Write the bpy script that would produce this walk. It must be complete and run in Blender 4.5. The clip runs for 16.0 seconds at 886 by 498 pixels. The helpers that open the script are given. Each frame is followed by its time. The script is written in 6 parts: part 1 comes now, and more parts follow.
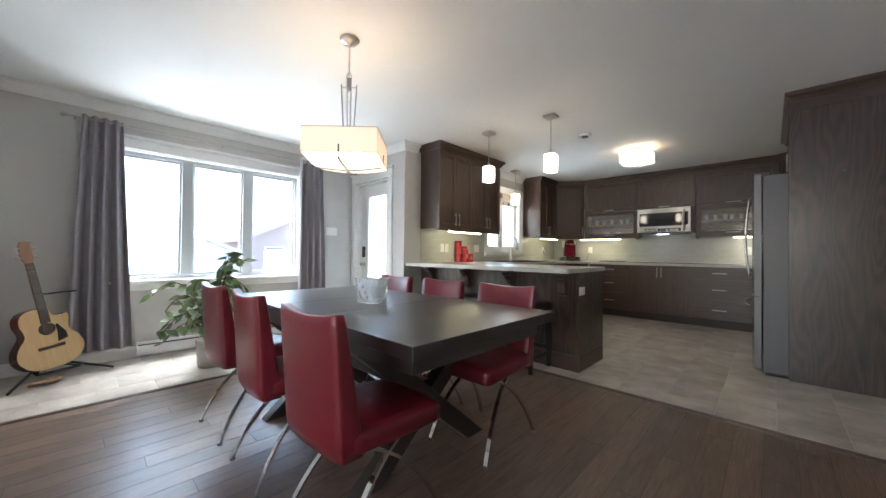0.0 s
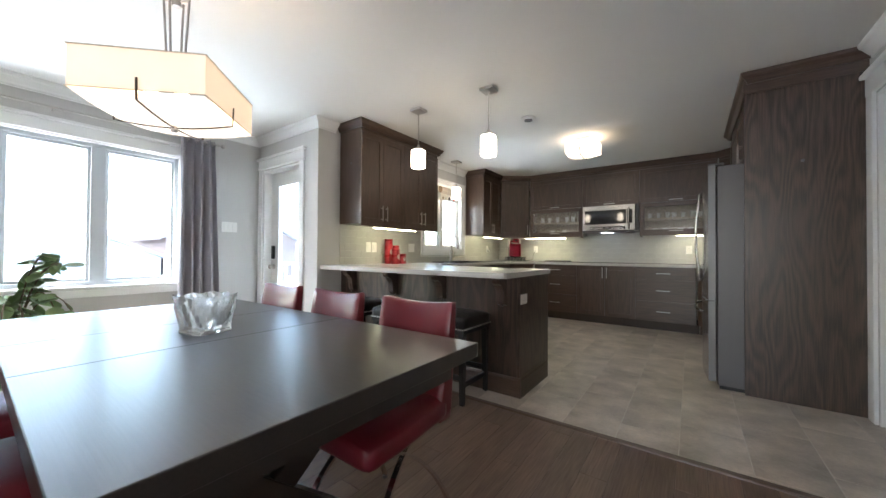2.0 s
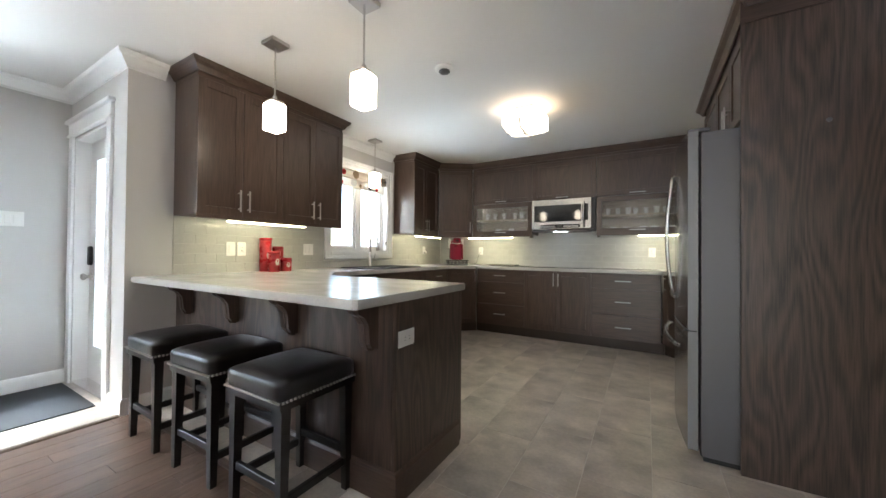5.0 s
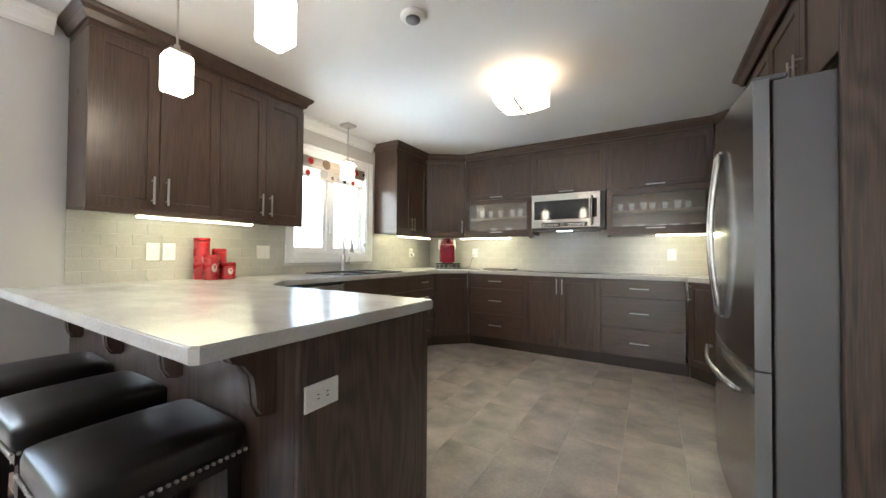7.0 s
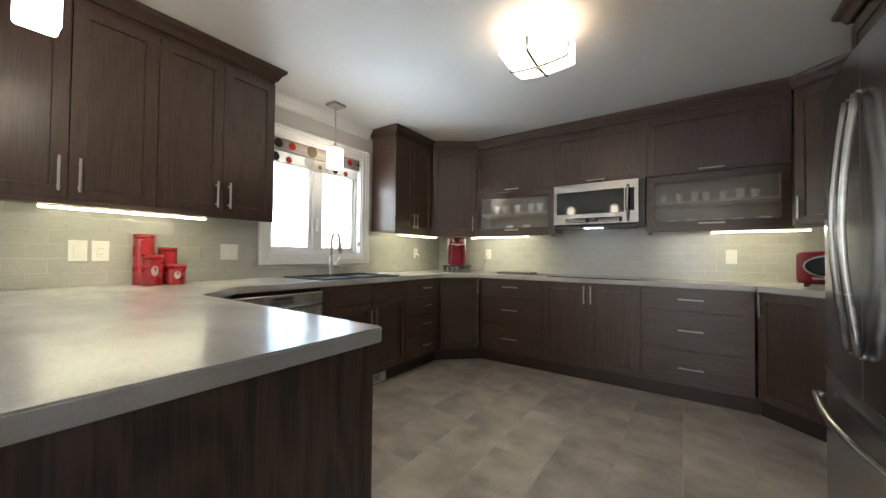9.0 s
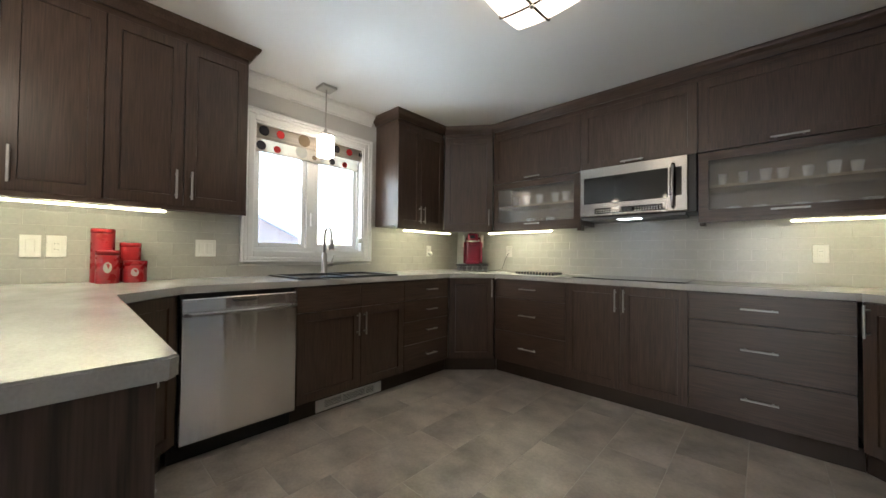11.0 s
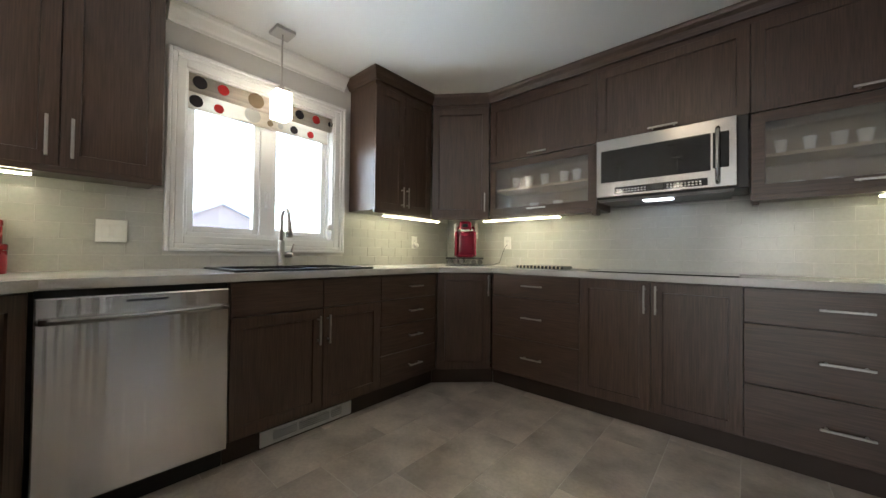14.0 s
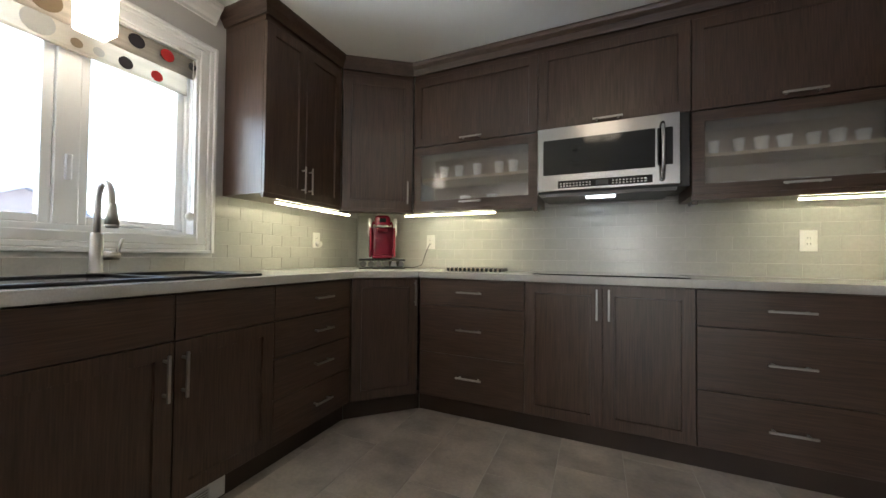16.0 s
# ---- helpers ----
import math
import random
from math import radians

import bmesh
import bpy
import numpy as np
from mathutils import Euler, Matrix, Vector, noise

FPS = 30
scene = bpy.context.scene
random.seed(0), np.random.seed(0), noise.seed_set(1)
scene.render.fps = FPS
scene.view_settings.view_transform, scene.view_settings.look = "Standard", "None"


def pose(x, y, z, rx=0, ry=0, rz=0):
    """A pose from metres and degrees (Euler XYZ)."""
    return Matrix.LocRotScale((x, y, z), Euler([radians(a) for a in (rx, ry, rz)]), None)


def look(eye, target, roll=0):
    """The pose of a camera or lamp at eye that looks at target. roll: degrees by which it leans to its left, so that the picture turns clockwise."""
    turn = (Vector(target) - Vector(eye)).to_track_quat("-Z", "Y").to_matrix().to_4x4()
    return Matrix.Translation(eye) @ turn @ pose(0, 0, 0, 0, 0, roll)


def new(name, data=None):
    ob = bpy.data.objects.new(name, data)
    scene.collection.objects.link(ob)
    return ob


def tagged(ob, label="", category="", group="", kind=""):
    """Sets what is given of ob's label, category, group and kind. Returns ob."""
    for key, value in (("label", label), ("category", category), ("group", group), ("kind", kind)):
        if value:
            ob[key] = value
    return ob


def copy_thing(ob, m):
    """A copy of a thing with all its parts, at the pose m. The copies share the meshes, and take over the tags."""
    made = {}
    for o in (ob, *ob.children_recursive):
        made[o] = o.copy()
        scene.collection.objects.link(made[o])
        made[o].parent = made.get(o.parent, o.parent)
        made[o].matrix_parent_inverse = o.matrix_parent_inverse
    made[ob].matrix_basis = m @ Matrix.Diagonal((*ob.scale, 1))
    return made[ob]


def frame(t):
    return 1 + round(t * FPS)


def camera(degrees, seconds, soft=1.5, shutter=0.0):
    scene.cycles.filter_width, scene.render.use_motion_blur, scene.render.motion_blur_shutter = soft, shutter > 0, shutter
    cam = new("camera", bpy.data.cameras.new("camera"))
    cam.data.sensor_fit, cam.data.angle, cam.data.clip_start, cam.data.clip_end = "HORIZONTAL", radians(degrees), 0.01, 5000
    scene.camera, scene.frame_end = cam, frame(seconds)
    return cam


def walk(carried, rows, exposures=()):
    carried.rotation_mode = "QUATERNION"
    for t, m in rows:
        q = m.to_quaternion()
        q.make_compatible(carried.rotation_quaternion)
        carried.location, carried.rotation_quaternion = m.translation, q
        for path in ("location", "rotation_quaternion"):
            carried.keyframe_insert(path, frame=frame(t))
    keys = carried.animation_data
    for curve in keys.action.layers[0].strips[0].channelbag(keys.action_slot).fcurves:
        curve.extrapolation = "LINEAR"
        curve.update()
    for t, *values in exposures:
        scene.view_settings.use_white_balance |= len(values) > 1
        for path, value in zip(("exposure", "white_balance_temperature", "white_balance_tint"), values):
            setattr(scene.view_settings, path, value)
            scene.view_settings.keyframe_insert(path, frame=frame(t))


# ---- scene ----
cam = camera(104.2, 16.0)
PATH = [
    (0, (0.442, 0.61, 1.052), (-0.936, 2.059, 1.077), 0.6),
    (0.5, (0.353, 0.739, 1.060), (-0.962, 2.246, 1.083), 0.4),
    (1, (0.294, 0.88, 1.047), (-0.957, 2.44, 1.073), 0.6),
    (1.5, (0.249, 1.067, 1.039), (-0.947, 2.67, 1.066), 0.5),
    (2, (0.221, 1.287, 1.064), (-0.947, 2.91, 1.088), 0.4),
    (2.5, (0.203, 1.502, 1.069), (-0.934, 3.147, 1.091), 0.4),
    (3, (0.192, 1.72, 1.068), (-0.905, 3.392, 1.092), 0.4),
    (3.5, (0.187, 1.931, 1.059), (-0.867, 3.631, 1.083), 0.5),
    (4, (0.187, 2.133, 1.068), (-0.841, 3.849, 1.092), 0.5),
    (4.5, (0.165, 2.318, 1.097), (-0.852, 4.04, 1.119), 0.5),
    (7, (0.002, 3.095, 1.124), (-1.029, 4.808, 1.155), 0.4),
    (7.5, (-0.065, 3.23, 1.126), (-1.111, 4.935, 1.158), 0.4),
    (8, (-0.109, 3.363, 1.127), (-1.173, 5.056, 1.159), 0.5),
    (8.5, (-0.129, 3.521, 1.127), (-1.223, 5.195, 1.159), 0.4),
    (9, (-0.134, 3.674, 1.124), (-1.28, 5.313, 1.161), 0.6),
    (11.5, (-0.067, 4.307, 1.099), (-1.465, 5.738, 1.13), 0.5),
    (12, (-0.07, 4.356, 1.09), (-1.492, 5.762, 1.119), 0.5),
    (12.5, (-0.12, 4.41, 1.067), (-1.552, 5.806, 1.096), 0.6),
    (13, (-0.219, 4.491, 1.058), (-1.644, 5.895, 1.087), 0.6),
    (13.5, (-0.306, 4.564, 1.038), (-1.694, 6.003, 1.07), 0.7),
    (14, (-0.423, 4.646, 1.032), (-1.744, 6.147, 1.063), 0.7),
    (14.5, (-0.53, 4.745, 1.031), (-1.762, 6.321, 1.065), 0.7),
    (15, (-0.616, 4.827, 1.016), (-1.728, 6.489, 1.053), 0.7),
    (15.5, (-0.738, 4.898, 1.011), (-1.713, 6.644, 1.053), 0.6),
    (16, (-0.877, 4.943, 1.03), (-1.688, 6.77, 1.072), 0.6),
]
walk(cam, [(t, look(eye, target, roll)) for t, eye, target, roll in PATH],
     exposures=[(0.0, 3.38), (2.5, 3.55), (4.5, 3.65), (7.0, 4.02), (8.0, 3.78), (9.0, 3.52), (11.5, 3.50), (14.0, 3.50), (16.0, 3.46)])

# ---- world, sun, exposure ----
world = bpy.data.worlds.new("overcast_sky")
scene.world = world
world.use_nodes = True
wn = world.node_tree
wn.nodes.clear()
sky = wn.nodes.new("ShaderNodeTexSky")
sky.sky_type = "NISHITA"
sky.sun_disc = False
sky.sun_elevation, sky.sun_rotation = radians(48), radians(225)
sky.air_density, sky.dust_density = 1.0, 1.0
bg = wn.nodes.new("ShaderNodeBackground")
bg.inputs["Strength"].default_value = 0.15
wo = wn.nodes.new("ShaderNodeOutputWorld")
wn.links.new(sky.outputs[0], bg.inputs[0])
wn.links.new(bg.outputs[0], wo.inputs[0])

sun = new("sun", bpy.data.lights.new("sun", "SUN"))
sun.data.energy, sun.data.angle, sun.data.color = 0.6, radians(14), (1.0, 0.96, 0.9)
sun.matrix_world = look((-6, -6, 9), (0, 3, 0))


def light_panel(name, at, target, w, h, watts, tint=(0.85, 0.93, 1.0)):
    """Panel lamp in or outside an opening, for sky light, snow light or added fill."""
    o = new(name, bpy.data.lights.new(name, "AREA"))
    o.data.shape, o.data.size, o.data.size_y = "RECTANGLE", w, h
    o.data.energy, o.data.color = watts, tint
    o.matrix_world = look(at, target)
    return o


light_panel("dining_window_daylight", (-4.087 - 0.75, 1.70, 2.75), (-2.2, 1.80, 0.25), 2.0, 0.9, 36)
light_panel("sink_window_daylight", (-2.887 - 1.2, 5.65, 3.35), (-1.6, 5.65, 0.4), 2.0, 1.6, 390, (0.67, 0.84, 1.0))
# the two snow_light panels are added below the sills, in place of snow bounce
light_panel("sink_window_snow_light", (-2.887 - 1.9, 5.65, 0.15), (-1.4, 5.65, 2.2), 2.6, 1.2, 22, (0.74, 0.88, 1.0))
light_panel("dining_window_snow_light", (-4.087 - 1.9, 1.70, -0.2), (-2.6, 1.70, 2.0), 3.0, 1.0, 16)
light_panel("door_daylight", (-3.6, 3.40 + 0.80, 2.75), (-3.5, 2.6, 0.2), 0.8, 0.8, 16)
# unseen fill lamp in the south opening, added to brighten dining room and kitchen
light_panel("living_opening_fill", (0.0, -2.63, 1.3), (-0.2, 2.0, 1.0), 2.0, 1.8, 6, (1.0, 0.95, 0.90))


# ---- materials ----
def mat(name, colour, rough=0.5, metal=0.0, vary=0.1, scale=(6, 6, 6), detail=4, bump=0.0, bump_scale=60.0,
        fine=0.04, coords="Object", per_object=0.0, spec=0.5, emit=None, strength=0.0, coat=0.0, brushed=0.0):
    """Principled material with large and small variation and a fine bump."""
    m = bpy.data.materials.new(name)
    m.use_nodes = True
    t = m.node_tree
    n, l = t.nodes, t.links
    p = n["Principled BSDF"]
    p.inputs["Roughness"].default_value, p.inputs["Metallic"].default_value = rough, metal
    p.inputs["Specular IOR Level"].default_value = spec
    p.inputs["Coat Weight"].default_value = coat
    p.inputs["Anisotropic"].default_value = brushed
    p.inputs["Anisotropic Rotation"].default_value = 0.25 if brushed else 0.0
    tc = n.new("ShaderNodeTexCoord")
    mp = n.new("ShaderNodeMapping")
    mp.inputs["Scale"].default_value = scale
    if per_object:
        info = n.new("ShaderNodeObjectInfo")
        shift = n.new("ShaderNodeVectorMath")
        shift.operation = "MULTIPLY_ADD"
        l.new(info.outputs["Random"], shift.inputs[0])
        shift.inputs[1].default_value = (17, 31, 23)
        l.new(tc.outputs[coords], shift.inputs[2])
        l.new(shift.outputs[0], mp.inputs[0])
    else:
        l.new(tc.outputs[coords], mp.inputs[0])
    big = n.new("ShaderNodeTexNoise")
    big.inputs["Scale"].default_value, big.inputs["Detail"].default_value = 1.0, detail
    l.new(mp.outputs[0], big.inputs["Vector"])
    small = n.new("ShaderNodeTexNoise")
    small.inputs["Scale"].default_value, small.inputs["Detail"].default_value = bump_scale, 3
    l.new(mp.outputs[0], small.inputs["Vector"])
    ramp = n.new("ShaderNodeMapRange")
    ramp.inputs["From Min"].default_value, ramp.inputs["From Max"].default_value = 0.25, 0.75
    ramp.inputs["To Min"].default_value, ramp.inputs["To Max"].default_value = 1 - vary, 1 + vary
    l.new(big.outputs["Fac"], ramp.inputs["Value"])
    ramp2 = n.new("ShaderNodeMapRange")
    ramp2.inputs["From Min"].default_value, ramp2.inputs["From Max"].default_value = 0.3, 0.7
    ramp2.inputs["To Min"].default_value, ramp2.inputs["To Max"].default_value = 1 - fine, 1 + fine
    l.new(small.outputs["Fac"], ramp2.inputs["Value"])
    mul = n.new("ShaderNodeMath")
    mul.operation = "MULTIPLY"
    l.new(ramp.outputs[0], mul.inputs[0])
    l.new(ramp2.outputs[0], mul.inputs[1])
    last = mul
    if per_object:
        r3 = n.new("ShaderNodeMapRange")
        r3.inputs["To Min"].default_value, r3.inputs["To Max"].default_value = 1 - per_object, 1 + per_object
        l.new(info.outputs["Random"], r3.inputs["Value"])
        mul2 = n.new("ShaderNodeMath")
        mul2.operation = "MULTIPLY"
        l.new(mul.outputs[0], mul2.inputs[0])
        l.new(r3.outputs[0], mul2.inputs[1])
        last = mul2
    col = n.new("ShaderNodeVectorMath")
    col.operation = "SCALE"
    col.inputs[0].default_value = colour
    l.new(last.outputs[0], col.inputs["Scale"])
    l.new(col.outputs[0], p.inputs["Base Color"])
    rr = n.new("ShaderNodeMapRange")
    rr.inputs["To Min"].default_value, rr.inputs["To Max"].default_value = max(0.02, rough - 0.06), min(1, rough + 0.06)
    l.new(big.outputs["Fac"], rr.inputs["Value"])
    l.new(rr.outputs[0], p.inputs["Roughness"])
    if bump:
        b = n.new("ShaderNodeBump")
        b.inputs["Strength"].default_value, b.inputs["Distance"].default_value = bump, 0.01
        l.new(small.outputs["Fac"], b.inputs["Height"])
        l.new(b.outputs[0], p.inputs["Normal"])
    if emit:
        p.inputs["Emission Color"].default_value = (*emit, 1)
        p.inputs["Emission Strength"].default_value = strength
    return m


def oak(name, dark, light, along, gloss=0.38, per_object=0.06, rings_amount=0.05, wavy=0.55, rings_count=60, varnish=0.0, sheen_rough=0.34):
    """Stained oak: cathedral bands and pores stretched along one axis (0, 1 or 2)."""
    m = bpy.data.materials.new(name)
    m.use_nodes = True
    t = m.node_tree
    n, l = t.nodes, t.links
    p = n["Principled BSDF"]
    tc = n.new("ShaderNodeTexCoord")
    info = n.new("ShaderNodeObjectInfo")
    shift = n.new("ShaderNodeVectorMath")
    shift.operation = "MULTIPLY_ADD"
    l.new(info.outputs["Random"], shift.inputs[0])
    shift.inputs[1].default_value = (13, 29, 19)
    l.new(tc.outputs["Object"], shift.inputs[2])
    def mapped(long, cross):
        mp = n.new("ShaderNodeMapping")
        v = [cross] * 3
        v[along] = long
        mp.inputs["Scale"].default_value = v
        l.new(shift.outputs[0], mp.inputs[0])
        return mp
    warp = n.new("ShaderNodeTexNoise")
    warp.inputs["Scale"].default_value, warp.inputs["Detail"].default_value = 1.0, 2
    l.new(mapped(wavy, 3.4).outputs[0], warp.inputs["Vector"])
    rings = n.new("ShaderNodeMath")
    rings.operation = "MULTIPLY"
    rings.inputs[1].default_value = rings_count
    l.new(warp.outputs["Fac"], rings.inputs[0])
    wave = n.new("ShaderNodeMath")
    wave.operation = "SINE"
    l.new(rings.outputs[0], wave.inputs[0])
    pores = n.new("ShaderNodeTexNoise")
    pores.inputs["Scale"].default_value, pores.inputs["Detail"].default_value = 1.0, 5
    l.new(mapped(7, 190).outputs[0], pores.inputs["Vector"])
    mix = n.new("ShaderNodeMath")
    mix.operation = "MULTIPLY_ADD"
    l.new(wave.outputs[0], mix.inputs[0])
    mix.inputs[1].default_value = rings_amount
    l.new(pores.outputs["Fac"], mix.inputs[2])
    ramp = n.new("ShaderNodeMapRange")
    ramp.inputs["From Min"].default_value, ramp.inputs["From Max"].default_value = 0.25, 0.8
    l.new(mix.outputs[0], ramp.inputs["Value"])
    col = n.new("ShaderNodeMix")
    col.data_type = "RGBA"
    col.inputs["A"].default_value, col.inputs["B"].default_value = (*dark, 1), (*light, 1)
    l.new(ramp.outputs[0], col.inputs["Factor"])
    tone = n.new("ShaderNodeMapRange")
    tone.inputs["To Min"].default_value, tone.inputs["To Max"].default_value = 1 - per_object, 1 + per_object
    l.new(info.outputs["Random"], tone.inputs["Value"])
    sc = n.new("ShaderNodeVectorMath")
    sc.operation = "SCALE"
    l.new(col.outputs["Result"], sc.inputs[0])
    l.new(tone.outputs[0], sc.inputs["Scale"])
    l.new(sc.outputs[0], p.inputs["Base Color"])
    p.inputs["Roughness"].default_value = gloss
    p.inputs["Coat Weight"].default_value, p.inputs["Coat Roughness"].default_value = varnish, sheen_rough
    b = n.new("ShaderNodeBump")
    b.inputs["Strength"].default_value, b.inputs["Distance"].default_value = 0.12, 0.003
    l.new(mix.outputs[0], b.inputs["Height"])
    l.new(b.outputs[0], p.inputs["Normal"])
    return m


def clear_glass(name, tint=(0.95, 0.98, 0.97), rough=0.0, ior=1.45, clear=1.0):
    m = bpy.data.materials.new(name)
    m.use_nodes = True
    p = m.node_tree.nodes["Principled BSDF"]
    p.inputs["Base Color"].default_value = (*tint, 1)
    p.inputs["Roughness"].default_value, p.inputs["IOR"].default_value = rough, ior
    p.inputs["Transmission Weight"].default_value = clear
    return m


PAINT = mat("grey_wall_paint", (0.555, 0.543, 0.525), 0.75, vary=0.03, scale=(1.2, 1.2, 1.2), bump=0.05, bump_scale=220, fine=0.015)
WHITE = mat("white_ceiling_paint", (0.74, 0.73, 0.71), 0.85, vary=0.02, scale=(1, 1, 1), bump=0.06, bump_scale=260, fine=0.015)
TRIM = mat("white_trim_paint", (0.82, 0.82, 0.81), 0.35, vary=0.02, scale=(3, 3, 3), fine=0.01)
CAB_V = oak("dark_oak_upright_grain", (0.042, 0.0238, 0.0160), (0.108, 0.0645, 0.0455), 2, varnish=0.26)
CAB_H = oak("dark_oak_level_grain", (0.042, 0.0238, 0.0160), (0.108, 0.0645, 0.0455), 0, varnish=0.26)
PANEL = oak("dark_oak_end_panel", (0.034, 0.0215, 0.016), (0.100, 0.063, 0.046), 2, gloss=0.42, rings_amount=0.15, wavy=0.6, rings_count=105, varnish=0.42, sheen_rough=0.24)
KICK = mat("dark_toe_kick", (0.048, 0.029, 0.021), 0.5, vary=0.15, scale=(4, 4, 4))
COUNTER = mat("cream_stone_laminate", (0.53, 0.515, 0.492), 0.22, vary=0.13, scale=(4, 7, 5), detail=6, bump_scale=30, fine=0.06)
STEEL = mat("brushed_stainless_steel", (0.86, 0.85, 0.84), 0.20, 1.0, vary=0.02, scale=(8, 8, 0.4), detail=2, bump=0.9, bump_scale=1.0, fine=0.01, brushed=0.8)
FRIDGE_STEEL = mat("dark_brushed_steel", (0.48, 0.48, 0.495), 0.22, 1.0, vary=0.02, scale=(2, 2, 2), detail=2, bump_scale=3, fine=0.01, brushed=0.4)
STEEL_H = mat("brushed_steel_level", (0.42, 0.415, 0.41), 0.24, 1.0, vary=0.02, scale=(0.8, 0.8, 120), bump_scale=3, fine=0.02, brushed=0.5)
NICKEL = mat("brushed_nickel", (0.50, 0.48, 0.455), 0.40, 1.0, vary=0.04, scale=(20, 20, 20))
CHROME = mat("polished_chrome", (0.72, 0.70, 0.69), 0.08, 1.0, vary=0.03, scale=(12, 12, 12))
BLACK = mat("black_plastic", (0.012, 0.012, 0.013), 0.35, vary=0.1, scale=(10, 10, 10))
GLOSSY_BLACK = mat("black_glass", (0.010, 0.011, 0.013), 0.06, vary=0.05, scale=(3, 3, 3), spec=0.5, coat=0.25)
FRIDGE_SIDE = mat("grey_fridge_side", (0.125, 0.122, 0.125), 0.40, 0.2, vary=0.04, scale=(2, 2, 2), bump=0.08, bump_scale=240)
FRIDGE_EDGE = mat("grey_door_edge", (0.20, 0.20, 0.205), 0.38, 0.1, vary=0.04, scale=(2, 2, 2))
LEATHER_RED = mat("red_leather", (0.155, 0.012, 0.020), 0.32, vary=0.14, scale=(7, 7, 7), bump=0.12, bump_scale=55, fine=0.05, per_object=0.05, coat=0.15)
LEATHER_BLACK = mat("black_leather", (0.012, 0.010, 0.010), 0.30, vary=0.2, scale=(8, 8, 8), bump=0.12, bump_scale=50)
TABLE = oak("espresso_table_wood", (0.010, 0.007, 0.006), (0.026, 0.018, 0.015), 0, gloss=0.36)
for socket, value in (("Specular IOR Level", 0.75), ("Coat Weight", 0.45), ("Coat Roughness", 0.32)):
    TABLE.node_tree.nodes["Principled BSDF"].inputs[socket].default_value = value
STOOL_WOOD = mat("black_stained_wood", (0.012, 0.009, 0.008), 0.38, vary=0.2, scale=(9, 9, 3))
CURTAIN = mat("grey_satin_curtain", (0.30, 0.288, 0.315), 0.42, vary=0.08, scale=(5, 5, 2), bump=0.10, bump_scale=160)
RED_TIN = mat("red_enamel_tin", (0.30, 0.012, 0.018), 0.28, vary=0.1, scale=(14, 14, 14))
RED_PLASTIC = mat("red_plastic", (0.22, 0.012, 0.032), 0.22, vary=0.06, scale=(14, 14, 14))
PLATE = mat("white_plastic_plate", (0.78, 0.77, 0.74), 0.35, vary=0.02, scale=(9, 9, 9))
SPLASH = mat("cream_glazed_tile", (0.46, 0.453, 0.422), 0.20, vary=0.04, scale=(9, 9, 9), per_object=0.035, bump=0.02, bump_scale=8)
GROUT = mat("pale_grout", (0.64, 0.63, 0.595), 0.8, vary=0.06, scale=(20, 20, 20))
FLOOR_TILE = mat("taupe_slate_tile", (0.47, 0.415, 0.362), 0.33, vary=0.40, scale=(4.2, 4.8, 4), detail=8, bump=0.10, bump_scale=14, fine=0.08, per_object=0.06)
FLOOR_GROUT = mat("light_floor_grout", (0.60, 0.57, 0.52), 0.85, vary=0.1, scale=(14, 14, 14))
PLANK = oak("walnut_floor_plank", (0.092, 0.056, 0.040), (0.195, 0.131, 0.096), 1, gloss=0.33, per_object=0.16)
STRIP = oak("walnut_threshold", (0.06, 0.038, 0.026), (0.13, 0.088, 0.062), 0, gloss=0.3)
GLASS = clear_glass("window_glass")
CRYSTAL = clear_glass("crystal_glass", (0.97, 0.98, 0.98), 0.04, 1.5, 0.80)
FROST = clear_glass("frosted_cabinet_glass", (0.82, 0.81, 0.79), 0.262, 1.15, 0.90)
FROST.node_tree.nodes["Principled BSDF"].inputs["Coat Weight"].default_value = 0.35
VINYL = mat("white_vinyl_frame", (0.50, 0.53, 0.56), 0.35, vary=0.02, scale=(5, 5, 5))
LEAF = mat("ficus_leaf", (0.21, 0.30, 0.14), 0.38, vary=0.35, scale=(9, 9, 9), per_object=0.2)
BARK = mat("plant_stem", (0.16, 0.12, 0.08), 0.8, vary=0.2, scale=(20, 20, 20))
POT = mat("cream_ceramic_pot", (0.42, 0.39, 0.34), 0.55, vary=0.08, scale=(8, 8, 8))
SOIL = mat("dark_soil", (0.03, 0.022, 0.016), 0.95, vary=0.3, scale=(40, 40, 40))
SPRUCE = mat("spruce_guitar_top", (0.62, 0.42, 0.22), 0.25, vary=0.08, scale=(60, 60, 3), coat=0.4)
MAHOGANY = mat("mahogany_guitar_side", (0.10, 0.022, 0.016), 0.25, vary=0.15, scale=(6, 6, 30), coat=0.4)
ROSEWOOD = mat("rosewood_fretboard", (0.06, 0.035, 0.025), 0.45, vary=0.15, scale=(30, 30, 6))
GUITAR_NECK = mat("maple_headstock", (0.35, 0.20, 0.12), 0.4, vary=0.1, scale=(20, 20, 6))
CARDBOARD = mat("tan_leather_strap", (0.35, 0.20, 0.10), 0.6, vary=0.1, scale=(20, 20, 20))
MAT = mat("charcoal_door_mat", (0.035, 0.035, 0.037), 0.95, vary=0.15, scale=(60, 60, 60), bump=0.4, bump_scale=10)
SHADE_WARM = mat("linen_shade_lit", (0.85, 0.78, 0.68), 0.8, vary=0.03, scale=(3, 3, 3), fine=0.05, bump_scale=120, emit=(1.0, 0.72, 0.48), strength=0.072)
DIFFUSER = mat("white_diffuser_lit", (0.9, 0.88, 0.84), 0.6, vary=0.01, emit=(1.0, 0.82, 0.62), strength=0.14)
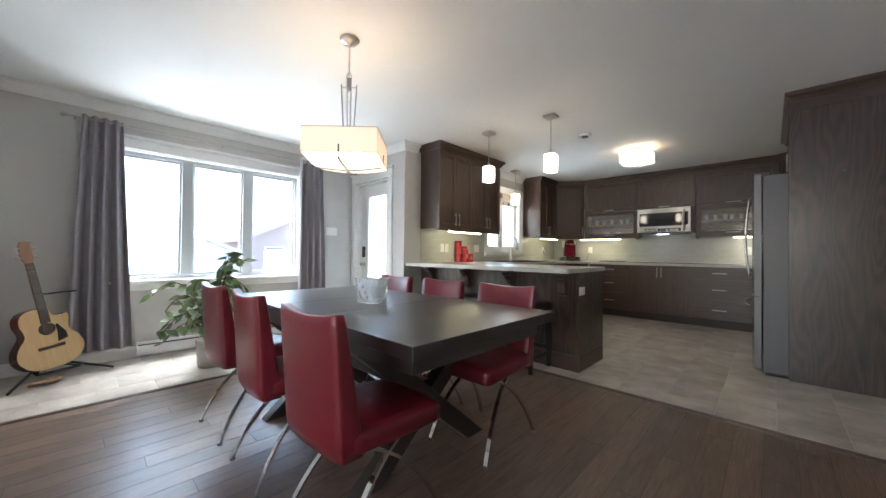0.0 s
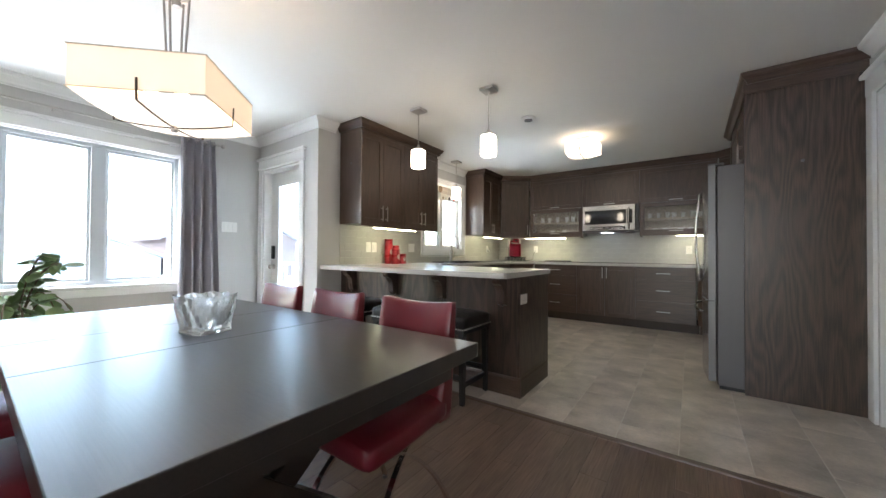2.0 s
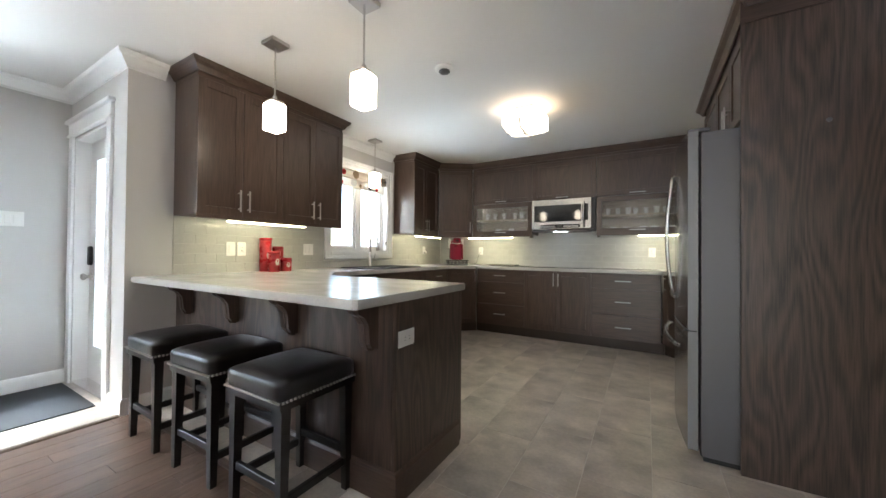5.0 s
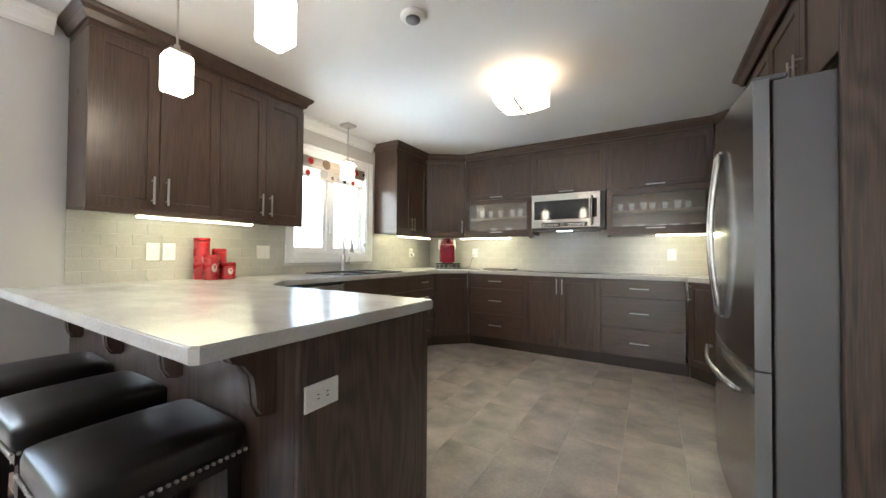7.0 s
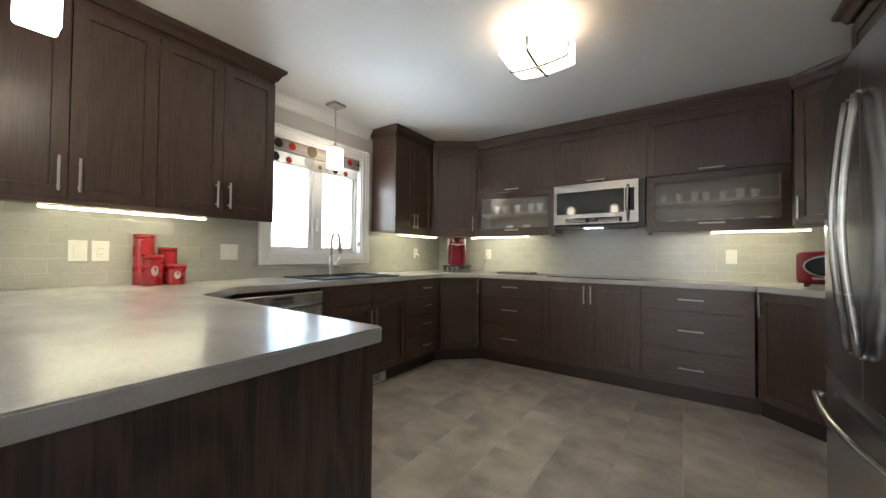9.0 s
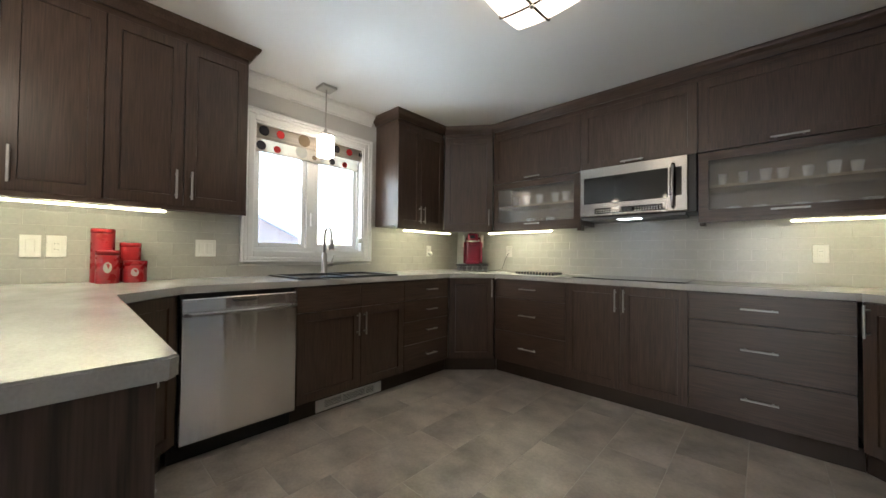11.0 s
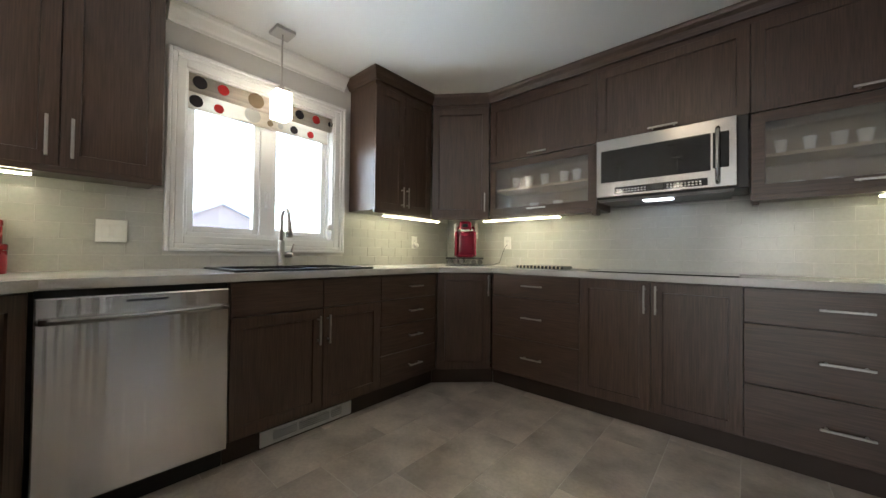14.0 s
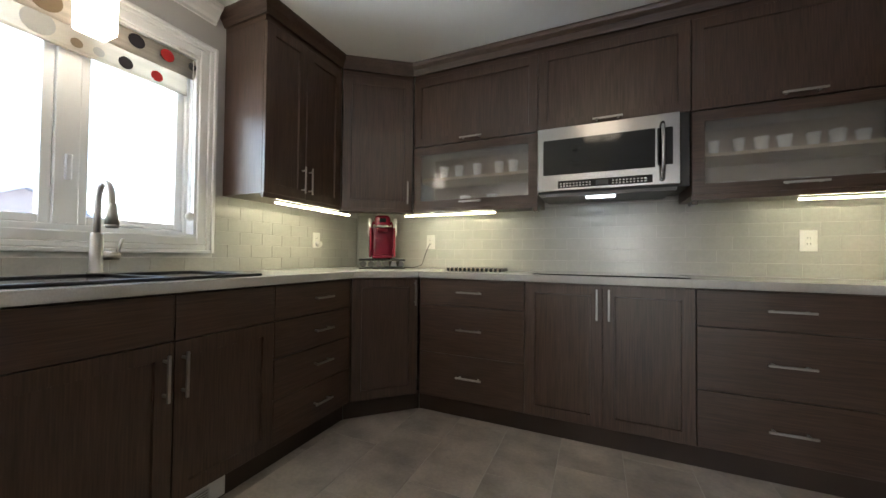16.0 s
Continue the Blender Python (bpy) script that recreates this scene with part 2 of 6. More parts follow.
OPAL = mat("opal_pendant_glass_lit", (0.9, 0.88, 0.85), 0.3, vary=0.01, emit=(1.0, 0.87, 0.70), strength=1.7)
OPAL_CEIL = mat("opal_ceiling_glass_lit", (0.7, 0.68, 0.64), 0.4, vary=0.01, emit=(1.0, 0.84, 0.64), strength=0.32)
LED = mat("led_strip_lit", (0.9, 0.9, 0.8), 0.5, vary=0.0, emit=(1.0, 0.95, 0.62), strength=5.0)
BULB = mat("lit_bulb", (0.9, 0.85, 0.75), 0.5, vary=0.0, emit=(1.0, 0.72, 0.44), strength=5.5)
BULB_NEAR = mat("lit_bulb_by_ceiling", (0.9, 0.85, 0.75), 0.5, vary=0.0, emit=(1.0, 0.52, 0.20), strength=2.6)
LED_COOL = mat("microwave_lamp_lit", (0.9, 0.9, 0.9), 0.5, vary=0.0, emit=(0.72, 0.86, 1.0), strength=1.2)
BLIND_ROLL = mat("tan_striped_blind_fabric", (0.52, 0.46, 0.39), 0.9, vary=0.22, scale=(1, 1.5, 60), bump_scale=90)
BLIND = mat("cream_blind_fabric", (0.62, 0.57, 0.50), 0.9, vary=0.08, scale=(1, 2, 30), bump_scale=90)


def let_light_through(m, share):
    """Thin cloth: part of the light passes through it."""
    n, l = m.node_tree.nodes, m.node_tree.links
    p, o = n["Principled BSDF"], n["Material Output"]
    t = n.new("ShaderNodeBsdfTranslucent")
    mx = n.new("ShaderNodeMixShader")
    mx.inputs[0].default_value = share
    l.new(p.inputs["Base Color"].links[0].from_socket, t.inputs["Color"])
    l.new(p.outputs[0], mx.inputs[1])
    l.new(t.outputs[0], mx.inputs[2])
    l.new(mx.outputs[0], o.inputs["Surface"])


let_light_through(BLIND, 0.75)
let_light_through(BLIND_ROLL, 0.3)
DOT_BLACK = mat("charcoal_dot", (0.035, 0.03, 0.035), 0.9, vary=0.1)
DOT_RED = mat("red_dot", (0.5, 0.03, 0.03), 0.9, vary=0.1)
DOT_TAN = mat("tan_dot", (0.22, 0.16, 0.10), 0.9, vary=0.1)
DOT_GREY = mat("pale_grey_dot", (0.42, 0.41, 0.39), 0.9, vary=0.1)
for m in (DOT_BLACK, DOT_RED, DOT_TAN, DOT_GREY):
    let_light_through(m, 0.4)
SNOW = mat("packed_snow", (0.80, 0.82, 0.85), 0.9, vary=0.06, scale=(0.4, 0.4, 0.4), bump=0.3, bump_scale=3)
SIDING_TAN = mat("tan_house_siding", (0.27, 0.205, 0.18), 0.8, vary=0.05, scale=(0.5, 0.5, 9))
SIDING_PALE = mat("pale_house_siding", (0.46, 0.46, 0.48), 0.8, vary=0.05, scale=(0.5, 0.5, 9))
ROOF = mat("snowy_shingle_roof", (0.36, 0.34, 0.34), 0.9, vary=0.1, scale=(2, 2, 2))
DECK = mat("grey_deck_board", (0.45, 0.44, 0.43), 0.8, vary=0.12, scale=(2, 12, 2))
SHELF_CREAM = mat("cream_shelf_board", (0.55, 0.47, 0.36), 0.6, vary=0.06, scale=(4, 4, 4))
INSIDE = mat("pale_cabinet_interior", (0.34, 0.29, 0.24), 0.6, vary=0.05, scale=(4, 4, 4))
CHINA = mat("white_china", (0.80, 0.80, 0.80), 0.2, vary=0.02, scale=(9, 9, 9))


# ---- mesh helpers ----
def box(bm, x0, y0, z0, x1, y1, z1):
    """An axis-aligned box."""
    v = [bm.verts.new((x, y, z)) for z in (z0, z1) for y in (y0, y1) for x in (x0, x1)]
    for q in ((0, 2, 3, 1), (4, 5, 7, 6), (0, 1, 5, 4), (2, 6, 7, 3), (0, 4, 6, 2), (1, 3, 7, 5)):
        bm.faces.new([v[i] for i in q])


def soft_box(bm, x0, y0, z0, x1, y1, z1, r=0.004, segments=2):
    """A box with rounded edges."""
    b2 = bmesh.new()
    box(b2, x0, y0, z0, x1, y1, z1)
    bmesh.ops.bevel(b2, geom=b2.edges[:], offset=r, segments=segments, profile=0.5, affect="EDGES")
    add(bm, b2)


def add(bm, other, m=None):
    """Joins another bmesh into bm."""
    if m is not None:
        other.transform(m)
    me = bpy.data.meshes.new("tmp")
    other.to_mesh(me)
    other.free()
    bm.from_mesh(me)
    bpy.data.meshes.remove(me)


def prism(bm, points, z0, z1):
    """A polygon in plan, extruded upright."""
    lo = [bm.verts.new((x, y, z0)) for x, y in points]
    hi = [bm.verts.new((x, y, z1)) for x, y in points]
    k = len(points)
    caps = [bm.faces.new(lo[::-1]), bm.faces.new(hi)]
    for i in range(k):
        bm.faces.new((lo[i], lo[(i + 1) % k], hi[(i + 1) % k], hi[i]))
    for f in caps:
        f.normal_update()
    bmesh.ops.triangulate(bm, faces=caps)


def rod(bm, a, b, r, r2=None, n=12):
    """A round bar from a to b."""
    a, b = Vector(a), Vector(b)
    d = b - a
    m = Matrix.Translation((a + b) / 2) @ d.to_track_quat("Z", "Y").to_matrix().to_4x4()
    bmesh.ops.create_cone(bm, cap_ends=True, segments=n, radius1=r, radius2=r if r2 is None else r2, depth=d.length, matrix=m)


def lathe(bm, profile, centre=(0, 0, 0), n=24):
    """A round body turned from (radius, height) pairs."""
    rings = []
    for r, z in profile:
        rings.append([bm.verts.new((centre[0] + r * math.cos(2 * math.pi * i / n), centre[1] + r * math.sin(2 * math.pi * i / n), centre[2] + z)) for i in range(n)])
    for a, b in zip(rings, rings[1:]):
        for i in range(n):
            bm.faces.new((a[i], a[(i + 1) % n], b[(i + 1) % n], b[i]))
    bm.faces.new(rings[0][::-1])
    bm.faces.new(rings[-1])


def sweep(bm, points, w, h, n=4, up=(0, 0, 1)):
    """A bar with an oval (n > 4) or flat (n = 4) section along a line of points."""
    pts = [Vector(p) for p in points]
    rings = []
    for i, p in enumerate(pts):
        d = (pts[min(i + 1, len(pts) - 1)] - pts[max(i - 1, 0)]).normalized()
        s = d.cross(Vector(up)).normalized()
        u = s.cross(d).normalized()
        rings.append([bm.verts.new(p + s * (w / 2) * c + u * (h / 2) * e) for c, e in
                      [(math.cos(a) * (1.414 if n == 4 else 1), math.sin(a) * (1.414 if n == 4 else 1)) for a in [2 * math.pi * (k + 0.5) / n for k in range(n)]]])
    for a, b in zip(rings, rings[1:]):
        for i in range(n):
            bm.faces.new((a[i], a[(i + 1) % n], b[(i + 1) % n], b[i]))
    bm.faces.new(rings[0][::-1])
    bm.faces.new(rings[-1])


def profile_run(bm, profile, path, closed=False):
    """A moulding: a profile of (out, up) pairs along a level line of (x, y, z), out to the right of travel, mitred."""
    k = len(path)
    rings = []
    for i, p in enumerate(path):
        p = Vector(p)
        dirs = []
        if i > 0:
            dirs.append((p - Vector(path[i - 1])).normalized())
        if i < k - 1:
            dirs.append((Vector(path[i + 1]) - p).normalized())
        ns = [Vector((d.y, -d.x, 0)) for d in dirs]
        n = sum(ns, Vector()).normalized()
        n = n / max(0.3, n.dot(ns[0]))
        rings.append([bm.verts.new(p + n * o + Vector((0, 0, u))) for o, u in profile])
    q = len(profile)
    for a, b in zip(rings, rings[1:]):
        for i in range(q):
            bm.faces.new((a[i], b[i], b[(i + 1) % q], a[(i + 1) % q]))
    bm.faces.new(rings[0])
    bm.faces.new(rings[-1][::-1])


def mesh_of(name, bm, material, smooth=False):
    bmesh.ops.recalc_face_normals(bm, faces=bm.faces[:])
    me = bpy.data.meshes.new(name)
    bm.to_mesh(me)
    bm.free()
    me.materials.append(material)
    if smooth:
        for f in me.polygons:
            f.use_smooth = True
    return me


def part(name, bm, material, parent, label="", smooth=False):
    """One mesh object under a thing or a part, in the thing's own space."""
    ob = new(name, mesh_of(name, bm, material, smooth))
    ob.parent = parent
    return tagged(ob, label)


def thing(name, label, category, m=None, group="", kind=""):
    """An Empty at the base of a thing, to which its parts belong."""
    e = new(name)
    e.empty_display_size = 0.1
    if m is not None:
        e.matrix_world = m
    return tagged(e, label, category, group, kind)


def solid(name, bm, material, label, category="", kind="", smooth=False, m=None):
    ob = new(name, mesh_of(name, bm, material, smooth))
    if m is not None:
        ob.matrix_world = m
    return tagged(ob, label, category, kind=kind)


# ---- the plan, in metres ----
WX = -4.087           # dining window wall
KX = -2.887           # kitchen sink wall
JY = 3.40             # short wall with the garden door
NY = 7.52             # cooktop wall
EX = 1.18             # east wall
SY = 0.00             # south wall of the dining bay
CEIL = 2.443
WOOD_Y = 3.48         # wood meets tile
WOOD_X = -2.897


def wall_with_holes(name, along, face, back, a0, a1, z1, holes, label, material=PAINT):
    """A wall along x or y between two planes, with rectangular openings (a0, a1, z0, z1) right through it."""
    bm = bmesh.new()
    def b(p, q, r, s):
        if q - p < 1e-6 or s - r < 1e-6:
            return
        if along == "y":
            box(bm, min(face, back), p, r, max(face, back), q, s)
        else:
            box(bm, p, min(face, back), r, q, max(face, back), s)
    at = a0
    for h0, h1, lo, hi in sorted(holes):
        b(at, h0, 0, z1)
        b(h0, h1, 0, lo)
        b(h0, h1, hi, z1)
        at = h1
    b(at, a1, 0, z1)
    return solid(name, bm, material, label, "wall", "structure")


D_WIN = (0.80, 2.60, 0.75, 2.04)     # dining window opening: y0, y1, z0, z1
K_WIN = (5.150, 6.118, 1.122, 2.110)   # sink window opening
DOOR = (-3.985, -3.205, 0.0, 2.04)   # garden door opening: x0, x1, z0, z1
HALL = (3.62, 4.66, 0.0, 2.10)       # cased opening in the east wall

wall_with_holes("wall_west_dining", "y", WX, WX - 0.16, SY - 0.15, JY + 0.16, CEIL, [D_WIN], "light grey painted wall round the dining window")
wall_with_holes("wall_jog", "x", JY, JY + 0.16, WX, KX - 0.16, CEIL, [DOOR], "light grey painted short wall with the garden door")
wall_with_holes("wall_west_kitchen", "y", KX, KX - 0.16, JY, NY + 0.16, CEIL, [K_WIN], "greige painted kitchen wall round the sink window")
wall_with_holes("wall_north", "x", NY, NY + 0.16, KX, EX + 0.16, CEIL, [], "greige painted wall behind the cooktop run")
wall_with_holes("wall_east", "y", EX, EX + 0.12, -2.6, NY, CEIL, [HALL], "light grey painted wall with a cased opening")
wall_with_holes("wall_south_dining", "x", SY, SY - 0.15, WX, -1.3, CEIL, [], "light grey painted wall at the end of the dining room")
wall_with_holes("wall_living_west", "y", -1.3, -1.45, -2.6, SY - 0.15, CEIL, [], "plain light grey painted wall")
# unseen closing wall; its opening is made up, to let in sky and fill light
wall_with_holes("wall_living_south", "x", -2.6, -2.75, -1.45, EX + 0.12, CEIL, [(-0.6, 0.6, 0.6, 2.0)], "plain light grey painted wall with an opening added for light")
wall_with_holes("wall_hall", "y", EX + 1.3, EX + 1.42, 2.6, 5.6, CEIL, [], "plain light grey painted hall wall")
wall_with_holes("wall_hall_south", "x", 2.72, 2.6, EX + 0.12, EX + 1.3, CEIL, [], "plain light grey painted hall wall")
wall_with_holes("wall_hall_north", "x", 5.48, 5.6, EX + 0.12, EX + 1.3, CEIL, [], "plain light grey painted hall wall")

bm = bmesh.new()
box(bm, WX - 0.2, -2.8, CEIL, EX + 1.5, NY + 0.2, CEIL + 0.15)
solid("ceiling", bm, WHITE, "flat white painted ceiling", "ceiling", "structure")

bm = bmesh.new()
box(bm, WX - 0.2, -2.8, -0.20, EX + 1.5, NY + 0.2, -0.0016)
floor = solid("floor", bm, FLOOR_GROUT, "taupe slate tile floor meeting dark walnut planks", "floor", "structure")
bm = bmesh.new()
box(bm, WOOD_X, -2.6, -0.0015, EX - 0.001, WOOD_Y, -0.0009)
wood_floor = solid("floor_wood", bm, KICK, "dark walnut plank floor of the dining room", "floor", "structure")


# ---- cabinets ----
def shaker(bm, x0, x1, z0, z1, rail=0.058, t=0.02, recess=0.009, panel=True):
    """A framed door front in the plane y = 0, with a recessed flat panel, as one closed mesh."""
    steps = [(0.0, t), (0.0, 0.0016), (0.0016, 0.0), (rail - 0.001, 0.0), (rail + 0.0015, recess if panel else t)]
    loops = [[bm.verts.new((x, y, z)) for x, z in ((x0 + o, z0 + o), (x1 - o, z0 + o), (x1 - o, z1 - o), (x0 + o, z1 - o))] for o, y in steps]
    pairs = list(zip(loops, loops[1:]))
    if panel:
        bm.faces.new(loops[-1])
        bm.faces.new(loops[0][::-1])
    else:
        pairs.append((loops[-1], loops[0]))
    for a, b in pairs:
        for i in range(4):
            bm.faces.new((a[i], a[(i + 1) % 4], b[(i + 1) % 4], b[i]))


def bar_handle(parent, x, z, length, upright):
    """A flat bar pull on two posts."""
    bm = bmesh.new()
    h = length / 2
    if upright:
        soft_box(bm, x - 0.0055, -0.036, z - h, x + 0.0055, -0.027, z + h, 0.002, 1)
        for s in (-1, 1):
            rod(bm, (x, 0.0, z + s * h * 0.72), (x, -0.029, z + s * h * 0.72), 0.0055, n=10)
    else:
        soft_box(bm, x - h, -0.036, z - 0.0055, x + h, -0.027, z + 0.0055, 0.002, 1)
        for s in (-1, 1):
            rod(bm, (x + s * h * 0.72, 0.0, z), (x + s * h * 0.72, -0.029, z), 0.0055, n=10)
    return part("handle", bm, NICKEL, parent, "brushed nickel bar handle")


def front(cab, kind, x0, x1, z0, z1, handle=None, gap=0.0016):
    """One door or drawer front of a cabinet; handle: (x, z, length, upright)."""
    bm = bmesh.new()
    a = (x0 + gap, x1 - gap, z0 + gap, z1 - gap)
    if kind == "door":
        shaker(bm, *a)
        ob = part("door", bm, CAB_V, cab)
    elif kind == "lift":
        shaker(bm, *a)
        ob = part("door", bm, CAB_V, cab)
    elif kind == "glass":
        shaker(bm, *a, panel=False)
        ob = part("glass_door", bm, CAB_H, cab, "dark oak frame with a frosted glass pane")
        g = bmesh.new()
        box(g, a[0] + 0.056, 0.008, a[2] + 0.056, a[1] - 0.056, 0.013, a[3] - 0.056)
        part("pane", g, FROST, ob, "frosted glass pane").visible_shadow = False
    else:
        soft_box(bm, a[0], 0, a[2], a[1], 0.02, a[3], 0.0018, 1)
        ob = part("drawer_front", bm, CAB_H, cab)
    if handle:
        bar_handle(ob, *handle)
    return ob


def base_cabinet(m, w, label, fronts, depth=0.60, top=0.888, low=0.13, kick=(0.0, 0.0), name="base_cabinet"):
    """A floor cabinet: carcass, toe kick and fronts. Its face lies in local y = 0 and looks along -y; kick: how far the toe kick runs past each end."""
    c = thing(name, label, "cabinet", m)
    bm = bmesh.new()
    box(bm, 0.001, 0.0215, low - 0.008, w - 0.001, depth, top)
    part("body", bm, CAB_V, c)
    bm = bmesh.new()
    box(bm, -kick[0], 0.075, 0.0, w + kick[1], depth - 0.02, low - 0.009)
    part("toe_kick", bm, KICK, c)
    for f in fronts:
        front(c, *f)
    return c


def wall_cabinet(m, w, label, fronts, depth=0.34, z0=1.37, z1=2.335, crown=True, name="wall_cabinet", open_front=False, shelf_z=None, light_rail=True, ends=(0, 0)):
    """A hanging cabinet with a frieze and a light rail under it."""
    c = thing(name, label, "cabinet", m)
    bm = bmesh.new()
    if open_front:
        t = 0.018
        for kind, q in (("side_panel", (0.001, z0, t, z1)), ("side_panel", (w - t, z0, w - 0.001, z1)), ("bottom_panel", (t, z0, w - t, z0 + t)),
                        ("middle_panel", (t, open_front, w - t, open_front + t)), ("top_panel", (t, z1 - t, w - t, z1))):
            bm = bmesh.new()
            box(bm, q[0], 0.0215, q[1], q[2], depth, q[3])
            part(kind, bm, CAB_V, c)
        bm = bmesh.new()
        box(bm, t, depth - 0.008, z0 + t, w - t, depth - 0.002, open_front)
        part("back_panel", bm, INSIDE, c, "pale cabinet back")
        bm = bmesh.new()
        box(bm, t + 0.001, 0.05, shelf_z, w - t - 0.001, depth - 0.01, shelf_z + 0.018)
        part("shelf", bm, SHELF_CREAM, c, "cream shelf board")
    else:
        box(bm, 0.001, 0.0215, z0, w - 0.001, depth, z1)
        part("body", bm, CAB_V, c)
    bm = bmesh.new()
    box(bm, 0.0, 0.012, z1 + 0.001, w, depth, CEIL - 0.002)
    part("frieze", bm, CAB_H, c)
    if light_rail:
        bm = bmesh.new()
        box(bm, 0.0, 0.003, z0 - 0.024, w, 0.021, z0 + 0.005)
        part("light_rail", bm, CAB_H, c)
    for f in fronts:
        front(c, *f)
    return c


CROWN = [(0.0, 0.0), (0.012, 0.0), (0.018, 0.012), (0.030, 0.034), (0.050, 0.052), (0.056, 0.066), (0.056, 0.078), (0.0, 0.078)]
CORNICE = [(0.0, 0.0), (0.010, 0.0), (0.014, 0.016), (0.028, 0.030), (0.052, 0.062), (0.066, 0.072), (0.072, 0.088), (0.072, 0.098), (0.0, 0.098)]

# sink wall run: local x runs north
WB, WU = -2.255, -2.54
NB, NU = 6.968, 7.18
H = 0.165


def on_west(y, x=WB):
    return pose(x, y, 0, 0, 0, 90)


def on_north(x, y=NB):
    return pose(x, y, 0)


sink = base_cabinet(on_west(5.212), 0.898, "dark oak sink base cabinet with two doors", [
    ("drawer", 0, 0.478, 0.715, 0.885), ("drawer", 0.478, 0.898, 0.715, 0.885),
    ("door", 0, 0.478, 0.13, 0.715, (0.446, 0.594, H, True)), ("door", 0.478, 0.898, 0.13, 0.715, (0.506, 0.594, H, True))])
base_cabinet(on_west(6.11), 0.545, "dark oak four-drawer base cabinet beside the sink", [
    ("drawer", 0, 0.545, a, b, (0.305, h, 0.13, False)) for a, b, h in ((0.13, 0.342, 0.237), (0.342, 0.535, 0.449), (0.535, 0.715, 0.626), (0.715, 0.885, 0.80))], kick=(0, 0.032))

# corner cabinets set at 45 degrees
d = math.hypot(-1.945 + 2.252, 6.965 - 6.657)
base_cabinet(pose(-2.252, 6.657, 0, 0, 0, 45), d, "dark oak diagonal corner base cabinet", [
    ("door", 0.006, d - 0.006, 0.13, 0.885, (d - 0.030, 0.79, H, True))], depth=0.42, kick=(0.031, 0.031), name="corner_base_cabinet")
base_cabinet(on_north(-1.940), 0.684, "dark oak three-drawer base cabinet beside the cooktop", [
    ("drawer", 0, 0.684, a, b, (0.35, h, 0.165, False)) for a, b, h in ((0.13, 0.41, 0.280), (0.41, 0.716, 0.573), (0.716, 0.885, 0.806))], depth=0.545, kick=(0.032, 0))
base_cabinet(on_north(-1.256), 0.821, "dark oak two-door base cabinet under the cooktop", [
    ("door", 0, 0.4105, 0.13, 0.885, (0.382, 0.782, H, True)), ("door", 0.4105, 0.821, 0.13, 0.885, (0.440, 0.782, H, True))], depth=0.545)
base_cabinet(on_north(-0.435), 0.714, "wide dark oak three-drawer base cabinet", [
    ("drawer", 0, 0.714, a, b, (0.340, h, 0.165, False)) for a, b, h in ((0.13, 0.405, 0.268), (0.405, 0.708, 0.560), (0.708, 0.885, 0.80))], depth=0.545, kick=(0, 0.032))
d = math.hypot(0.33, 0.33)
base_cabinet(pose(0.285, 6.965, 0, 0, 0, -45), d, "dark oak diagonal corner base cabinet by the refrigerator", [
    ("door", 0.008, d - 0.006, 0.13, 0.885, (0.040, 0.79, H, True))], depth=0.42, kick=(0.031, 0.031), name="corner_base_cabinet")
base_cabinet(pose(0.62, 6.628, 0, 0, 0, -90), 0.25, "narrow dark oak base cabinet by the tall cabinet", [
    ("door", 0, 0.25, 0.13, 0.885, (0.045, 0.79, H, True))], depth=0.55, kick=(0.032, 0))

# peninsula
d = math.hypot(0.272, 0.272)
base_cabinet(pose(-1.985, 4.33, 0, 0, 0, 135), d, "dark oak diagonal base cabinet between peninsula and dishwasher", [
    ("door", 0.004, d - 0.004, 0.13, 0.885, (0.04, 0.79, H, True))], depth=0.40, kick=(0.031, 0.0), name="corner_base_cabinet")
for k, w in ((0, 0.56), (1, 0.575)):
    base_cabinet(pose(-0.835 - k * 0.56, 4.325, 0, 0, 0, 180), w, "dark oak drawer base cabinet of the peninsula", [
        ("drawer", 0.0, w, a, b, (w / 2, b - 0.07, 0.17, False)) for a, b in ((0.13, 0.405), (0.405, 0.66), (0.66, 0.885))], depth=0.60)

pen = thing("peninsula", "dark oak peninsula panelling with a plinth", "peninsula")
bm = bmesh.new()
soft_box(bm, -0.832, 3.70, 0.0, -0.812, 4.327, 0.888, 0.002, 1)
part("end_panel", bm, PANEL, pen, "dark oak end panel with straight grain")
bm = bmesh.new()
box(bm, KX + 0.002, 3.70, 0.0, -0.8325, 3.72, 0.888)
part("back_panel", bm, PANEL, pen, "dark oak back panel with bold cathedral grain")
bm = bmesh.new()
profile_run(bm, [(0, 0), (0.018, 0), (0.018, 0.125), (0.010, 0.14), (0, 0.142)], [(KX + 0.003, 3.70, 0), (-0.812, 3.70, 0), (-0.812, 4.275, 0)])
part("plinth", bm, CAB_H, pen)


